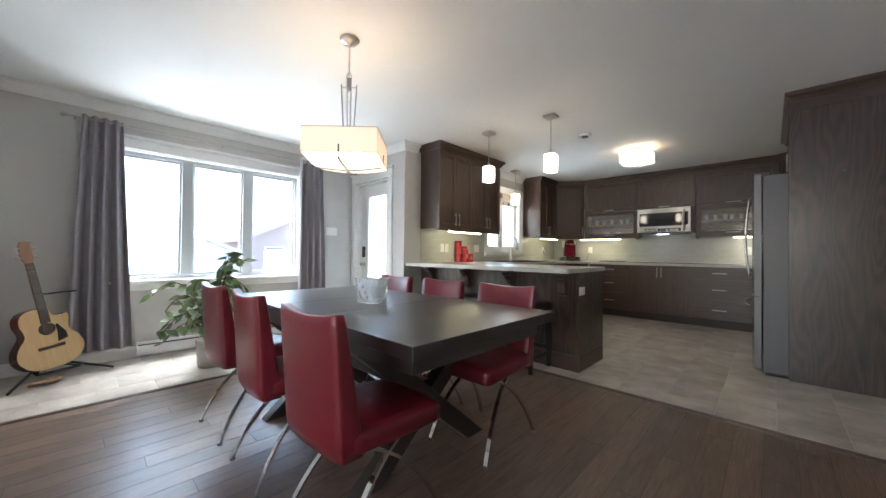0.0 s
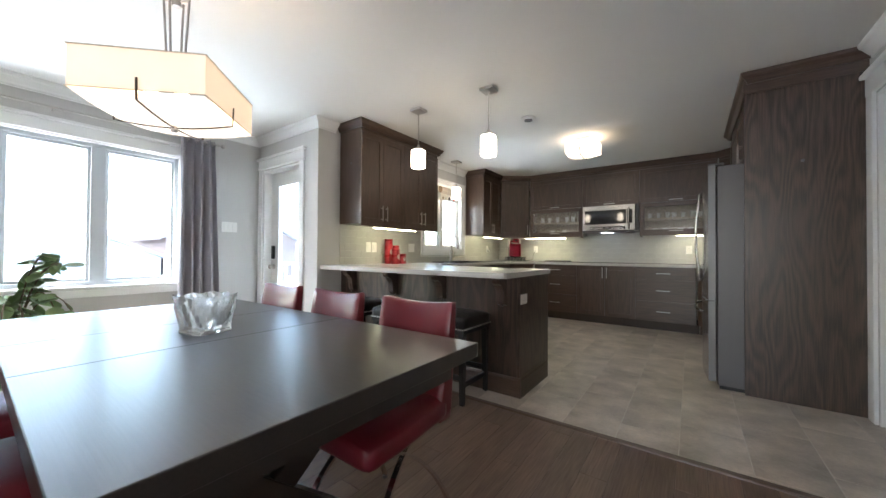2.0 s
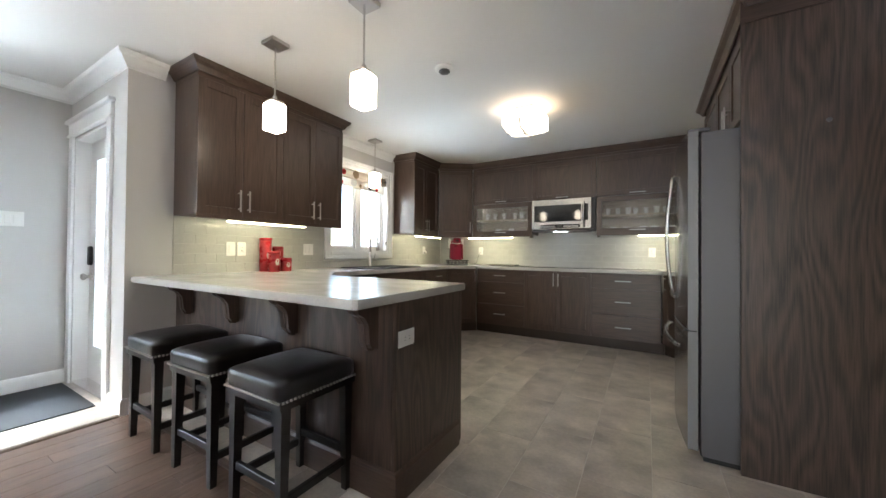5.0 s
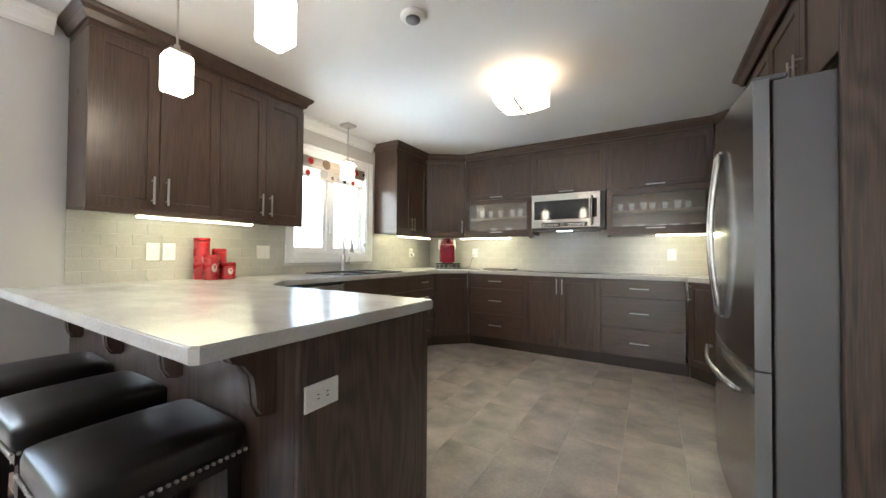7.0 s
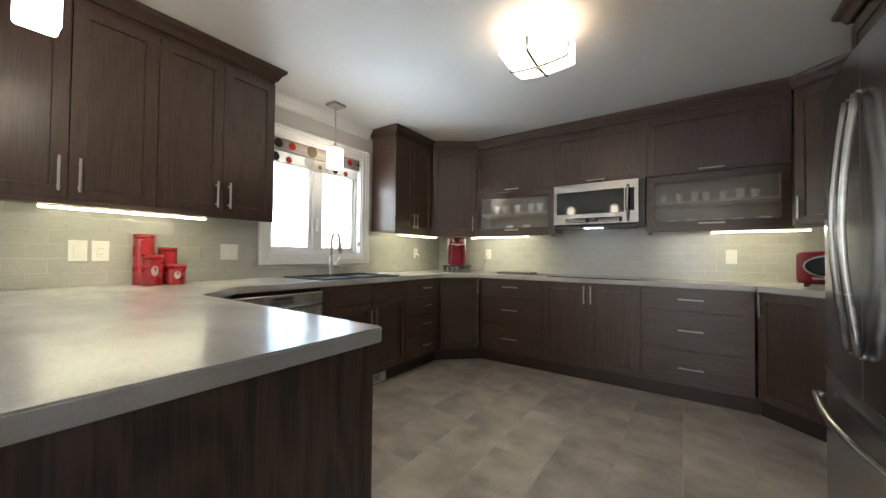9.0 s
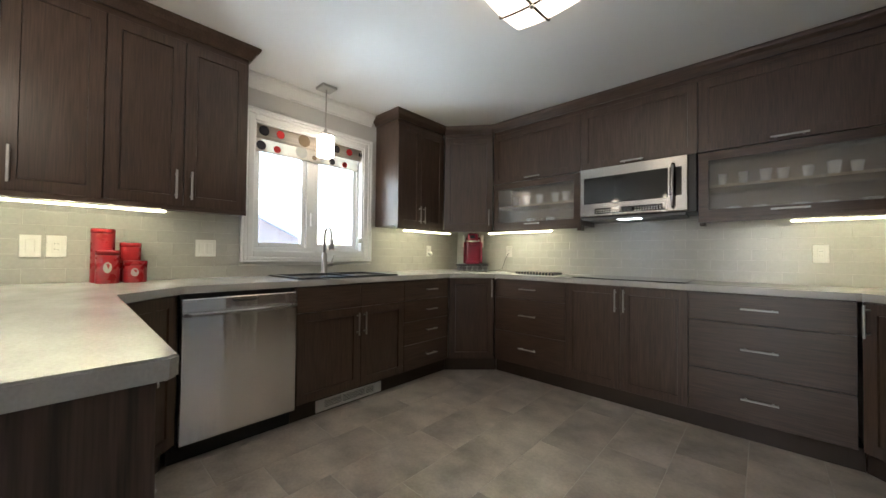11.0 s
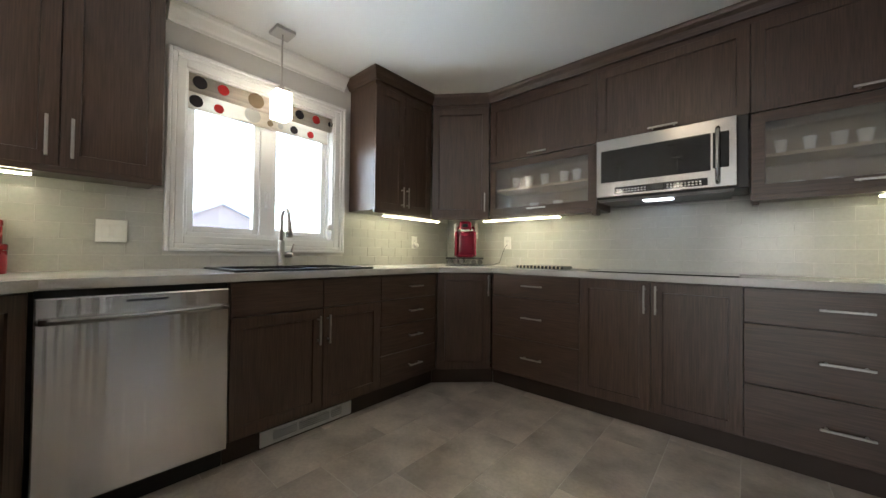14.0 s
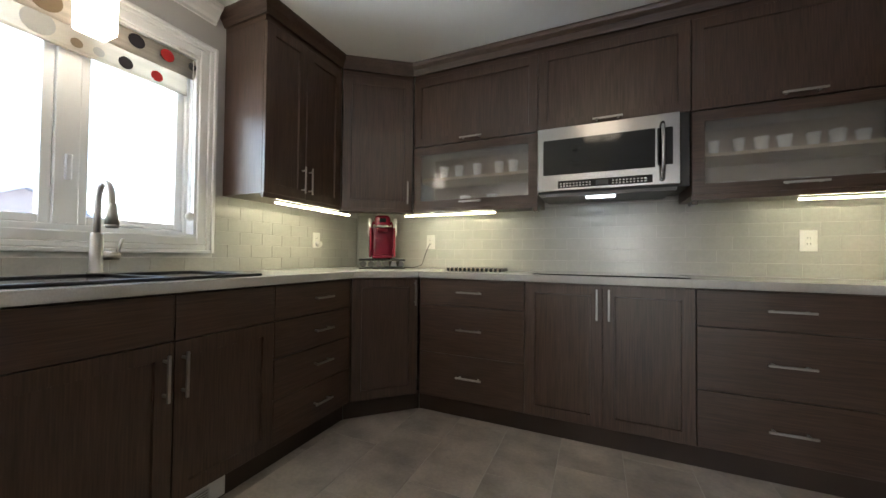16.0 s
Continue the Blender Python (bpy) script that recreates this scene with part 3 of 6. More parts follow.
def corbel(x):
    bm = bmesh.new()
    out = [(0.0, 0.884), (0.135, 0.884), (0.135, 0.862), (0.122, 0.842), (0.090, 0.824), (0.066, 0.790), (0.060, 0.750), (0.056, 0.705), (0.040, 0.680), (0.0, 0.670)]
    for x0, x1, s in ((-0.033, 0.033, 1.0), (-0.008, 0.008, 1.05)):
        pr = [(3.6985 - o * s, z if s == 1 else z - 0.012 * (z < 0.7)) for o, z in out]
        a = [bm.verts.new((x0, y, z)) for y, z in pr]
        b = [bm.verts.new((x1, y, z)) for y, z in pr]
        k = len(pr)
        caps = [bm.faces.new(a), bm.faces.new(b[::-1])]
        for i in range(k):
            bm.faces.new((a[i], b[i], b[(i + 1) % k], a[(i + 1) % k]))
        for f in caps:
            f.normal_update()
        bmesh.ops.triangulate(bm, faces=caps)
    ob = solid("corbel", bm, CAB_V, "dark oak scrolled bracket under the bar overhang", "bracket", m=pose(x, 0, 0))
    tagged(ob, group="brackets under the bar")
    return ob


for x in (-2.66, -2.08, -1.51, -0.945):
    corbel(x)

bm = bmesh.new()
prism(bm, [(KX + 0.001, 3.435), (-0.812, 3.435), (-0.797, 3.450), (-0.797, 4.340), (-0.812, 4.355), (-1.968, 4.355), (-2.232, 4.62), (-2.232, 6.655),
           (-1.94, 6.945), (0.290, 6.945), (0.60, 6.635), (0.60, 6.372), (EX - 0.002, 6.372), (EX - 0.002, NY - 0.001), (KX + 0.001, NY - 0.001)], 0.890, 0.930)
bmesh.ops.bevel(bm, geom=[e for e in bm.edges if len(e.link_faces) == 2 and e.calc_face_angle() > 1.0 and abs((e.verts[0].co.z - e.verts[1].co.z)) < 1e-5],
                offset=0.004, segments=2, affect="EDGES")
solid("countertop", bm, COUNTER, "cream and grey stone-look laminate worktop", "worktop")

# hanging cabinets
wall_cabinet(on_west(3.672, WU), 1.322, "long dark oak wall cabinet with four doors", [
    ("door", a, b, 1.372, 2.332, (h, 1.490, H, True)) for a, b, h in
    ((0, 0.318, 0.284), (0.318, 0.655, 0.354), (0.655, 0.988, 0.952), (0.988, 1.322, 1.024))], depth=0.345)
wall_cabinet(on_west(6.262, WU), 0.618, "dark oak two-door wall cabinet beside the window", [
    ("door", 0, 0.296, 1.372, 2.332, (0.268, 1.490, H, True)), ("door", 0.296, 0.618, 1.372, 2.332, (0.324, 1.490, H, True))], depth=0.345)
d = math.hypot(-2.118 + 2.536, 7.176 - 6.883)
ang = math.degrees(math.atan2(7.176 - 6.883, -2.118 + 2.536))
wall_cabinet(pose(-2.536, 6.883, 0, 0, 0, ang), d, "dark oak diagonal corner wall cabinet", [
    ("door", 0.006, d - 0.006, 1.372, 2.332, (d - 0.04, 1.490, H, True))], depth=0.30, name="corner_wall_cabinet")
wall_cabinet(on_north(-2.114, NU), 0.897, "dark oak wall cabinet with lift door and frosted glass door", [
    ("lift", 0, 0.897, 1.830, 2.332, (0.45, 1.852, 0.16, False)), ("glass", 0, 0.897, 1.372, 1.826, (0.45, 1.408, 0.16, False))],
    depth=0.335, open_front=1.812, shelf_z=1.585)
wall_cabinet(on_north(-1.217, NU), 0.812, "dark oak lift-door wall cabinet over the microwave", [
    ("lift", 0, 0.812, 1.830, 2.332, (0.40, 1.852, 0.16, False))], depth=0.335, z0=1.836, light_rail=False)
wall_cabinet(on_north(-0.405, NU), 0.918, "wide dark oak wall cabinet with lift and frosted glass doors", [
    ("lift", 0, 0.918, 1.830, 2.332, (0.45, 1.852, 0.17, False)), ("glass", 0, 0.918, 1.372, 1.826, (0.45, 1.408, 0.17, False))],
    depth=0.335, open_front=1.812, shelf_z=1.585)
d = 0.46
wall_cabinet(pose(0.517, 7.178, 0, 0, 0, -42), d, "dark oak diagonal corner wall cabinet by the refrigerator", [
    ("door", 0.008, d - 0.006, 1.372, 2.332, (0.045, 1.490, H, True))], depth=0.30, name="corner_wall_cabinet")
# tall run round the refrigerator: local x runs south
wall_cabinet(pose(0.585, 6.35, 0, 0, 0, -90), 0.62, "tall dark oak pantry cabinet", [
    ("door", 0, 0.62, 0.12, 1.862, (0.05, 1.15, H, True)), ("door", 0, 0.62, 1.868, 2.332, (0.05, 1.95, H, True))],
    depth=0.592, z0=0.0, light_rail=False, name="pantry_cabinet")
wall_cabinet(pose(0.585, 5.728, 0, 0, 0, -90), 0.936, "dark oak cabinet with two doors over the refrigerator", [
    ("door", 0, 0.468, 1.868, 2.332, (0.43, 1.95, H, True)), ("door", 0.468, 0.936, 1.868, 2.332, (0.506, 1.95, H, True))],
    depth=0.592, z0=1.866, light_rail=False)
tall_end = thing("fridge_end_panel", "tall dark oak end panel with a frieze beside the refrigerator", "panel")
bm = bmesh.new()
soft_box(bm, 0.552, 4.766, 0.0, EX - 0.001, 4.788, CEIL - 0.002, 0.0015, 1)
part("board", bm, PANEL, tall_end)
bm = bmesh.new()
soft_box(bm, 0.547, 4.757, CEIL - 0.152, EX - 0.002, 4.7655, CEIL - 0.004, 0.002, 1)
part("frieze", bm, CAB_H, tall_end, "flat dark oak frieze board")

for nm, path in (("crown_moulding_sink_side", [(KX + 0.001, 3.672, 0), (WU, 3.672, 0), (WU, 4.994, 0), (KX + 0.001, 4.994, 0)]),
                 ("crown_moulding_corner", [(KX + 0.001, 6.262, 0), (WU, 6.262, 0), (WU, 6.883, 0), (-2.118, NU, 0), (0.517, NU, 0), (0.86, 6.868, 0)]),
                 ("crown_moulding_fridge", [(EX - 0.001, 6.352, 0), (0.583, 6.352, 0), (0.583, 4.756, 0), (EX - 0.001, 4.756, 0)])):
    bm = bmesh.new()
    profile_run(bm, CROWN, [(x, y, CEIL - 0.0795) for x, y, z in path])
    solid("trim_" + nm, bm, CAB_H, "dark oak crown moulding on the wall cabinets", "moulding", "structure")


for x, y, z in ((0.866, 4.7655, 1.743), (-2.70, 3.6725, 2.009)):
    bm = bmesh.new()
    bmesh.ops.create_uvsphere(bm, u_segments=14, v_segments=8, radius=0.011, matrix=pose(x, y, z) @ Matrix.Diagonal((1, 0.35, 1, 1)))
    solid("bumper_cap", bm, FRIDGE_SIDE, "small grey plastic cap on a cabinet side", "cap", smooth=True)


# ---- appliances ----
def handle_arc(bm, a, b, bulge, w, h, n=14, sec=10, posts=True):
    """A bowed handle between a and b that stands off along bulge."""
    a, b, u = Vector(a), Vector(b), Vector(bulge)
    pts = [a.lerp(b, i / n) + u * (0.35 + 0.65 * math.sin(math.pi * i / n)) for i in range(n + 1)]
    sweep(bm, pts, w, h, sec, up=(b - a).cross(u))
    if posts:
        for k in (0, n):
            rod(bm, pts[k], pts[k] - u * 0.36, w * 0.5, n=10)


dish = thing("dishwasher", "stainless steel dishwasher with a bar handle", "dishwasher", on_west(4.604))
bm = bmesh.new()
box(bm, 0.004, 0.03, 0.10, 0.602, 0.58, 0.886)
part("tub", bm, BLACK, dish, "black dishwasher casing")
bm = bmesh.new()
soft_box(bm, 0.006, -0.012, 0.113, 0.600, 0.028, 0.862, 0.006, 2)
door = part("door", bm, STEEL, dish, "brushed stainless steel door")
bm = bmesh.new()
handle_arc(bm, (0.018, -0.012, 0.780), (0.588, -0.012, 0.780), (0, -0.045, 0), 0.02, 0.024)
part("handle", bm, STEEL_H, door, "stainless bar handle", smooth=True)
bm = bmesh.new()
box(bm, 0.24, -0.0135, 0.832, 0.37, -0.0122, 0.840)
part("vent_slot", bm, BLACK, door)
bm = bmesh.new()
box(bm, -0.03, 0.075, 0.0, 0.602, 0.09, 0.0995)
part("toe_plate", bm, BLACK, dish)

fridge = thing("refrigerator", "stainless steel french-door refrigerator with a bottom freezer", "refrigerator", pose(0.305, 4.80, 0))
bm = bmesh.new()
soft_box(bm, 0.085, 0.0, 0.03, 0.86, 0.905, 1.775, 0.006, 2)
part("body", bm, FRIDGE_SIDE, fridge, "matt grey refrigerator casing")
bm = bmesh.new()
box(bm, 0.10, 0.02, 0.0, 0.80, 0.885, 0.03)
part("base", bm, BLACK, fridge)


def fridge_door(name, y0, y1, z0, z1, label):
    """A door with a gently bowed front."""
    bm = bmesh.new()
    n = 10
    pr = [(0.075, y0)] + [(0.035 - 0.035 * math.sin(math.pi * (0.06 + 0.88 * ((y0 + (y1 - y0) * i / n) / 0.905))), y0 + (y1 - y0) * i / n) for i in range(n + 1)] + [(0.075, y1)]
    prism(bm, pr, z0, z1)
    bmesh.ops.recalc_face_normals(bm, faces=bm.faces[:])
    ob = part(name, bm, FRIDGE_STEEL, fridge, label)
    ob.data.materials.append(FRIDGE_EDGE)
    for f in ob.data.polygons:
        if abs(f.normal.x) < 0.1:
            f.material_index = 1
    return ob


d1 = fridge_door("door", 0.001, 0.4505, 0.70, 1.785, "stainless refrigerator door")
d2 = fridge_door("door", 0.4545, 0.904, 0.70, 1.785, "stainless refrigerator door")
d3 = fridge_door("freezer_drawer", 0.001, 0.904, 0.055, 0.692, "stainless freezer drawer")
for dd, y in ((d1, 0.415), (d2, 0.49)):
    bm = bmesh.new()
    handle_arc(bm, (0.0, y, 0.84), (0.0, y, 1.62), (-0.050, 0, 0), 0.022, 0.026)
    part("handle", bm, STEEL_H, dd, "bowed stainless handle", smooth=True)
bm = bmesh.new()
handle_arc(bm, (0.005, 0.07, 0.60), (0.005, 0.835, 0.60), (-0.060, 0, 0), 0.022, 0.026)
part("handle", bm, STEEL_H, d3, "bowed stainless freezer handle", smooth=True)
for y in (0.05, 0.855):
    bm = bmesh.new()
    soft_box(bm, 0.03, y - 0.03, 1.7855, 0.13, y + 0.03, 1.806, 0.004, 1)
    part("hinge_cover", bm, FRIDGE_SIDE, fridge)
bm = bmesh.new()
box(bm, 0.01, 0.0, 0.693, 0.07, 0.03, 0.6985)
part("hinge", bm, BLACK, fridge)

mw = thing("microwave_oven", "stainless over-the-range microwave with a black glass door", "microwave", pose(-1.213, 7.15, 0))
bm = bmesh.new()
soft_box(bm, 0.0, 0.03, 1.424, 0.80, 0.36, 1.831, 0.003, 1)
part("body", bm, BLACK, mw)
bm = bmesh.new()
soft_box(bm, 0.0, 0.0, 1.434, 0.755, 0.029, 1.830, 0.006, 2)
face = part("front_plate", bm, STEEL_H, mw, "brushed stainless front")
bm = bmesh.new()
soft_box(bm, 0.035, -0.003, 1.535, 0.635, 0.002, 1.752, 0.002, 1)
part("door_glass", bm, GLOSSY_BLACK, face, "black glass window")
bm = bmesh.new()
soft_box(bm, 0.645, -0.003, 1.545, 0.718, 0.002, 1.750, 0.002, 1)
part("side_glass", bm, GLOSSY_BLACK, face)
bm = bmesh.new()
box(bm, 0.122, -0.0025, 1.452, 0.622, 0.0015, 1.496)
panel = part("control_strip", bm, GLOSSY_BLACK, face)
bm = bmesh.new()
for r in range(2):
    for k in range(10):
        for x in (0.135 + k * 0.018, 0.420 + k * 0.018):
            box(bm, x, -0.0033, 1.460 + r * 0.015, x + 0.010, -0.0024, 1.467 + r * 0.015)
tagged(part("button_marks", bm, PLATE, panel, "pale unreadable key marks"), kind="stuff")
bm = bmesh.new()
box(bm, 0.335, -0.0033, 1.460, 0.400, -0.0024, 1.488)
part("display", bm, mat("lcd_grey", (0.10, 0.11, 0.11), 0.3), panel)
bm = bmesh.new()
handle_arc(bm, (0.668, 0.0, 1.462), (0.668, 0.0, 1.775), (0, -0.045, 0), 0.018, 0.022)
part("handle", bm, STEEL_H, face, "bowed stainless handle", smooth=True)
bm = bmesh.new()
prism(bm, [(0.012, 0.02), (0.738, 0.02), (0.72, 0.33), (0.03, 0.33)], 1.406, 1.4235)
part("grease_grille", bm, FRIDGE_SIDE, mw, "dark grey underside")
bm = bmesh.new()
box(bm, 0.28, 0.06, 1.4025, 0.44, 0.14, 1.4055)
part("task_lamp", bm, LED_COOL, mw, "lit white lamp lens")
bm = bmesh.new()
soft_box(bm, -0.035, 0.01, 1.325, -0.002, 0.09, 1.369, 0.003, 1)
solid("cabinet_end_block", bm, CAB_V, "small dark oak block under the wall cabinet", "block", m=pose(-1.213, 7.17, 0))
bm = bmesh.new()
soft_box(bm, 0, 0.02, 1.325, 0.03, 0.10, 1.346, 0.003, 1)
solid("cabinet_end_block", bm, CAB_V, "small dark oak block under the wall cabinet", "block", m=pose(-0.40, 7.19, 0))

bm = bmesh.new()
soft_box(bm, -1.215, 6.99, 0.9305, -0.45, 7.47, 0.9365, 0.002, 1)
cook = solid("cooktop", bm, GLOSSY_BLACK, "flush black glass electric cooktop in the worktop", "cooktop")
bm = bmesh.new()
for x, y, r in ((-1.03, 7.12, 0.10), (-1.03, 7.34, 0.075), (-0.66, 7.12, 0.075), (-0.66, 7.34, 0.10)):
    for k in range(36):
        a0, a1 = 2 * math.pi * k / 36, 2 * math.pi * (k + 1) / 36
        vs = [bm.verts.new((x + q * math.cos(a), y + q * math.sin(a), 0.9368)) for q, a in ((r, a0), (r + 0.003, a0), (r + 0.003, a1), (r, a1))]
        bm.faces.new(vs)
part("burner_ring", bm, FRIDGE_SIDE, cook, "grey printed burner rings")

# ---- sink and tap ----
sk = thing("kitchen_sink", "black composite drop-in sink with two bowls", "sink", pose(-2.56, 5.66, 0.93))
bm = bmesh.new()
L, Wd = 0.42, 0.255
for x0, x1, y0, y1 in ((-Wd, -0.205, -L, L), (0.205, Wd, -L, L), (-0.205, 0.205, -L, -0.37), (-0.205, 0.205, 0.37, L), (-0.205, 0.205, 0.03, 0.07)):
    soft_box(bm, x0, y0, 0.0005, x1, y1, 0.012, 0.003, 1)
part("rim", bm, BLACK, sk, "raised black rim")
bm = bmesh.new()
box(bm, -0.2045, -0.3695, 0.0006, 0.2045, 0.0295, 0.004)
box(bm, -0.2045, 0.0705, 0.0006, 0.2045, 0.3695, 0.004)
part("bowl", bm, GLOSSY_BLACK, sk)
tap = thing("faucet", "brushed steel pull-down kitchen faucet behind the sink", "faucet", pose(-2.765, 5.665, 0.942))
bm = bmesh.new()
lathe(bm, [(0.028, 0.0), (0.028, 0.008), (0.022, 0.014), (0.021, 0.16), (0.018, 0.17)], n=20)
part("body", bm, NICKEL, tap, smooth=True)
bm = bmesh.new()
pts = [(0, 0, 0.165), (0, 0, 0.27)] + [(0.055 - 0.055 * math.cos(a), 0, 0.30 + 0.075 * math.sin(a)) for a in [math.pi * k / 14 for k in range(0, 15)]] + [(0.112, 0, 0.275)]
sweep(bm, pts, 0.024, 0.024, 12, up=(0, 1, 0))
part("neck", bm, NICKEL, tap, smooth=True)
bm = bmesh.new()
rod(bm, (0.112, 0, 0.285), (0.116, 0, 0.20), 0.015, 0.023, 16)
rod(bm, (0.116, 0, 0.20), (0.1165, 0, 0.188), 0.023, 0.02, 16)
part("spray_head", bm, NICKEL, tap, smooth=True)
bm = bmesh.new()
rod(bm, (0, 0.015, 0.075), (0, 0.072, 0.075), 0.019, 0.019, 16)
sweep(bm, [(0, 0.066, 0.08), (0.004, 0.075, 0.12), (0.008, 0.082, 0.15)], 0.012, 0.012, 8, up=(1, 0, 0))
part("lever", bm, NICKEL, tap, smooth=True)


# ---- windows and door ----
def frame_bars(bm, x0, x1, a0, a1, z0, z1, w):
    """A rectangular sash in the y-z plane between x0 and x1."""
    soft_box(bm, x0, a0, z0, x1, a0 + w, z1, 0.003, 1)
    soft_box(bm, x0, a1 - w, z0, x1, a1, z1, 0.003, 1)
    soft_box(bm, x0, a0 + w, z0, x1, a1 - w, z0 + w, 0.003, 1)
    soft_box(bm, x0, a0 + w, z1 - w, x1, a1 - w, z1, 0.003, 1)


win = thing("window_1", "white three-pane dining window with a deep casing", "window", kind="structure")
y0, y1, z0, z1 = D_WIN
bm = bmesh.new()
frame_bars(bm, WX - 0.13, WX - 0.05, y0, y1, z0, z1, 0.045)
for c in (1.402, 1.992):
    soft_box(bm, WX - 0.13, c - 0.05, z0 + 0.04, WX - 0.045, c + 0.05, z1 - 0.04, 0.003, 1)
part("window_frame", bm, VINYL, win)
for a, b in ((y0 + 0.045, 1.352), (1.452, 1.942), (2.042, y1 - 0.045)):
    bm = bmesh.new()
    frame_bars(bm, WX - 0.115, WX - 0.07, a, b, z0 + 0.046, z1 - 0.046, 0.022)
    s = part("sash", bm, VINYL, win)
    bm = bmesh.new()
    box(bm, WX - 0.098, a + 0.02, z0 + 0.06, WX - 0.092, b - 0.02, z1 - 0.06)
    part("pane", bm, GLASS, s, "clear glass pane").visible_shadow = False
bm = bmesh.new()
for a, b, c, e in ((y0 - 0.09, y0, z0 - 0.02, z1), (y1, y1 + 0.09, z0 - 0.02, z1), (y0 - 0.09, y1 + 0.09, z1, z1 + 0.10)):
    soft_box(bm, WX + 0.001, a, c, WX + 0.022, b, e, 0.004, 2)
soft_box(bm, WX + 0.001, y0 - 0.11, z1 + 0.10, WX + 0.04, y1 + 0.11, z1 + 0.13, 0.006, 2)
part("casing", bm, TRIM, win)
bm = bmesh.new()
for a, b, c, e in ((y0 + 0.0005, y0 + 0.012, z0, z1), (y1 - 0.012, y1 - 0.0005, z0, z1), (y0 + 0.012, y1 - 0.012, z1 - 0.012, z1 - 0.0005)):
    box(bm, WX - 0.05, a, c, WX + 0.002, b, e)
part("jamb", bm, TRIM, win)
bm = bmesh.new()
soft_box(bm, WX - 0.05, y0 - 0.11, z0 - 0.025, WX + 0.05, y1 + 0.11, z0 + 0.004, 0.006, 2)
soft_box(bm, WX + 0.001, y0 - 0.09, z0 - 0.095, WX + 0.02, y1 + 0.09, z0 - 0.026, 0.004, 2)
part("window_sill", bm, TRIM, win)

win = thing("window_2", "white two-sash kitchen window above the sink", "window", kind="structure")
y0, y1, z0, z1 = K_WIN
bm = bmesh.new()
frame_bars(bm, KX - 0.14, KX - 0.06, y0, y1, z0, z1, 0.03)
soft_box(bm, KX - 0.14, 5.590, z0 + 0.028, KX - 0.055, 5.669, z1 - 0.028, 0.003, 1)
part("window_frame", bm, TRIM, win)
for a, b in ((y0 + 0.03, 5.590), (5.669, y1 - 0.03)):
    bm = bmesh.new()
    frame_bars(bm, KX - 0.125, KX - 0.075, a, b, z0 + 0.03, z1 - 0.03, 0.035)
    s = part("sash", bm, TRIM, win)
    bm = bmesh.new()
    box(bm, KX - 0.103, a + 0.03, z0 + 0.06, KX - 0.097, b - 0.03, z1 - 0.06)
    part("pane", bm, GLASS, s, "clear glass pane").visible_shadow = False
bm = bmesh.new()
soft_box(bm, KX - 0.055, 5.62, 1.34, KX - 0.035, 5.64, 1.45, 0.004, 1)
part("latch", bm, TRIM, win)
bm = bmesh.new()
soft_box(bm, KX - 0.06, 5.80, z0 + 0.03, KX - 0.03, 5.90, z0 + 0.045, 0.004, 1)
part("crank", bm, TRIM, win)
bm = bmesh.new()
for a0, b0 in ((0.0, 0.045), (0.045, 0.07), (0.07, 0.09)):
    t = {0.0: 0.016, 0.045: 0.022, 0.07: 0.028}[a0]
    for a, b, c, e in ((y0 - b0, y0 - a0, z0 - b0, z1 + b0), (y1 + a0, y1 + b0, z0 - b0, z1 + b0), (y0 - a0, y1 + a0, z1 + a0, z1 + b0), (y0 - a0, y1 + a0, z0 - b0, z0 - a0)):
        soft_box(bm, KX + 0.001, a, c, KX + t, b, e, 0.004, 1)
part("casing", bm, TRIM, win)
bm = bmesh.new()
for a, b, c, e in ((y0 + 0.0005, y0 + 0.012, z0, z1), (y1 - 0.012, y1 - 0.0005, z0, z1), (y0 + 0.012, y1 - 0.012, z1 - 0.012, z1 - 0.0005), (y0 + 0.012, y1 - 0.012, z0 + 0.0005, z0 + 0.012)):
    box(bm, KX - 0.06, a, c, KX + 0.002, b, e)
part("jamb", bm, TRIM, win)

# roller blind with dots
blind = thing("roller_blind", "cream roller blind with red, grey and tan dots, nearly rolled up", "blind")
bm = bmesh.new()
box(bm, KX - 0.030, y0 + 0.012, 1.900, KX - 0.028, y1 - 0.045, 2.00)
part("fabric", bm, BLIND, blind, "cream fabric with a dot print")
bm = bmesh.new()
ring = [(0.024 * math.cos(2 * math.pi * k / 20), 0.056 * math.sin(2 * math.pi * k / 20)) for k in range(20)]
ends = [[bm.verts.new((KX - 0.03 + u, y, 2.045 + v)) for u, v in ring] for y in (y0 + 0.013, y1 - 0.013)]
for i in range(20):
    bm.faces.new((ends[0][i], ends[0][(i + 1) % 20], ends[1][(i + 1) % 20], ends[1][i]))
for q in ends:
    bm.faces.new(q)
part("roll", bm, BLIND_ROLL, blind, "rolled tan-striped fabric", smooth=True)
bm = bmesh.new()
soft_box(bm, KX - 0.036, y0 + 0.012, 1.886, KX - 0.022, y1 - 0.045, 1.901, 0.003, 1)
part("bottom_bar", bm, BLIND, blind)
for yy, r, mt in ((5.219, 0.038, DOT_BLACK), (5.343, 0.032, DOT_RED), (5.536, 0.05, DOT_TAN), (5.836, 0.033, DOT_BLACK), (5.966, 0.031, DOT_RED), (6.085, 0.020, DOT_BLACK)):
    bm = bmesh.new()
    bmesh.ops.create_cone(bm, cap_ends=True, segments=24, radius1=r, radius2=r, depth=0.0016, matrix=Matrix.Translation((KX - 0.0048, yy, 2.047)) @ Euler((0, radians(90), 0)).to_matrix().to_4x4())
    part("dot", bm, mt, blind)
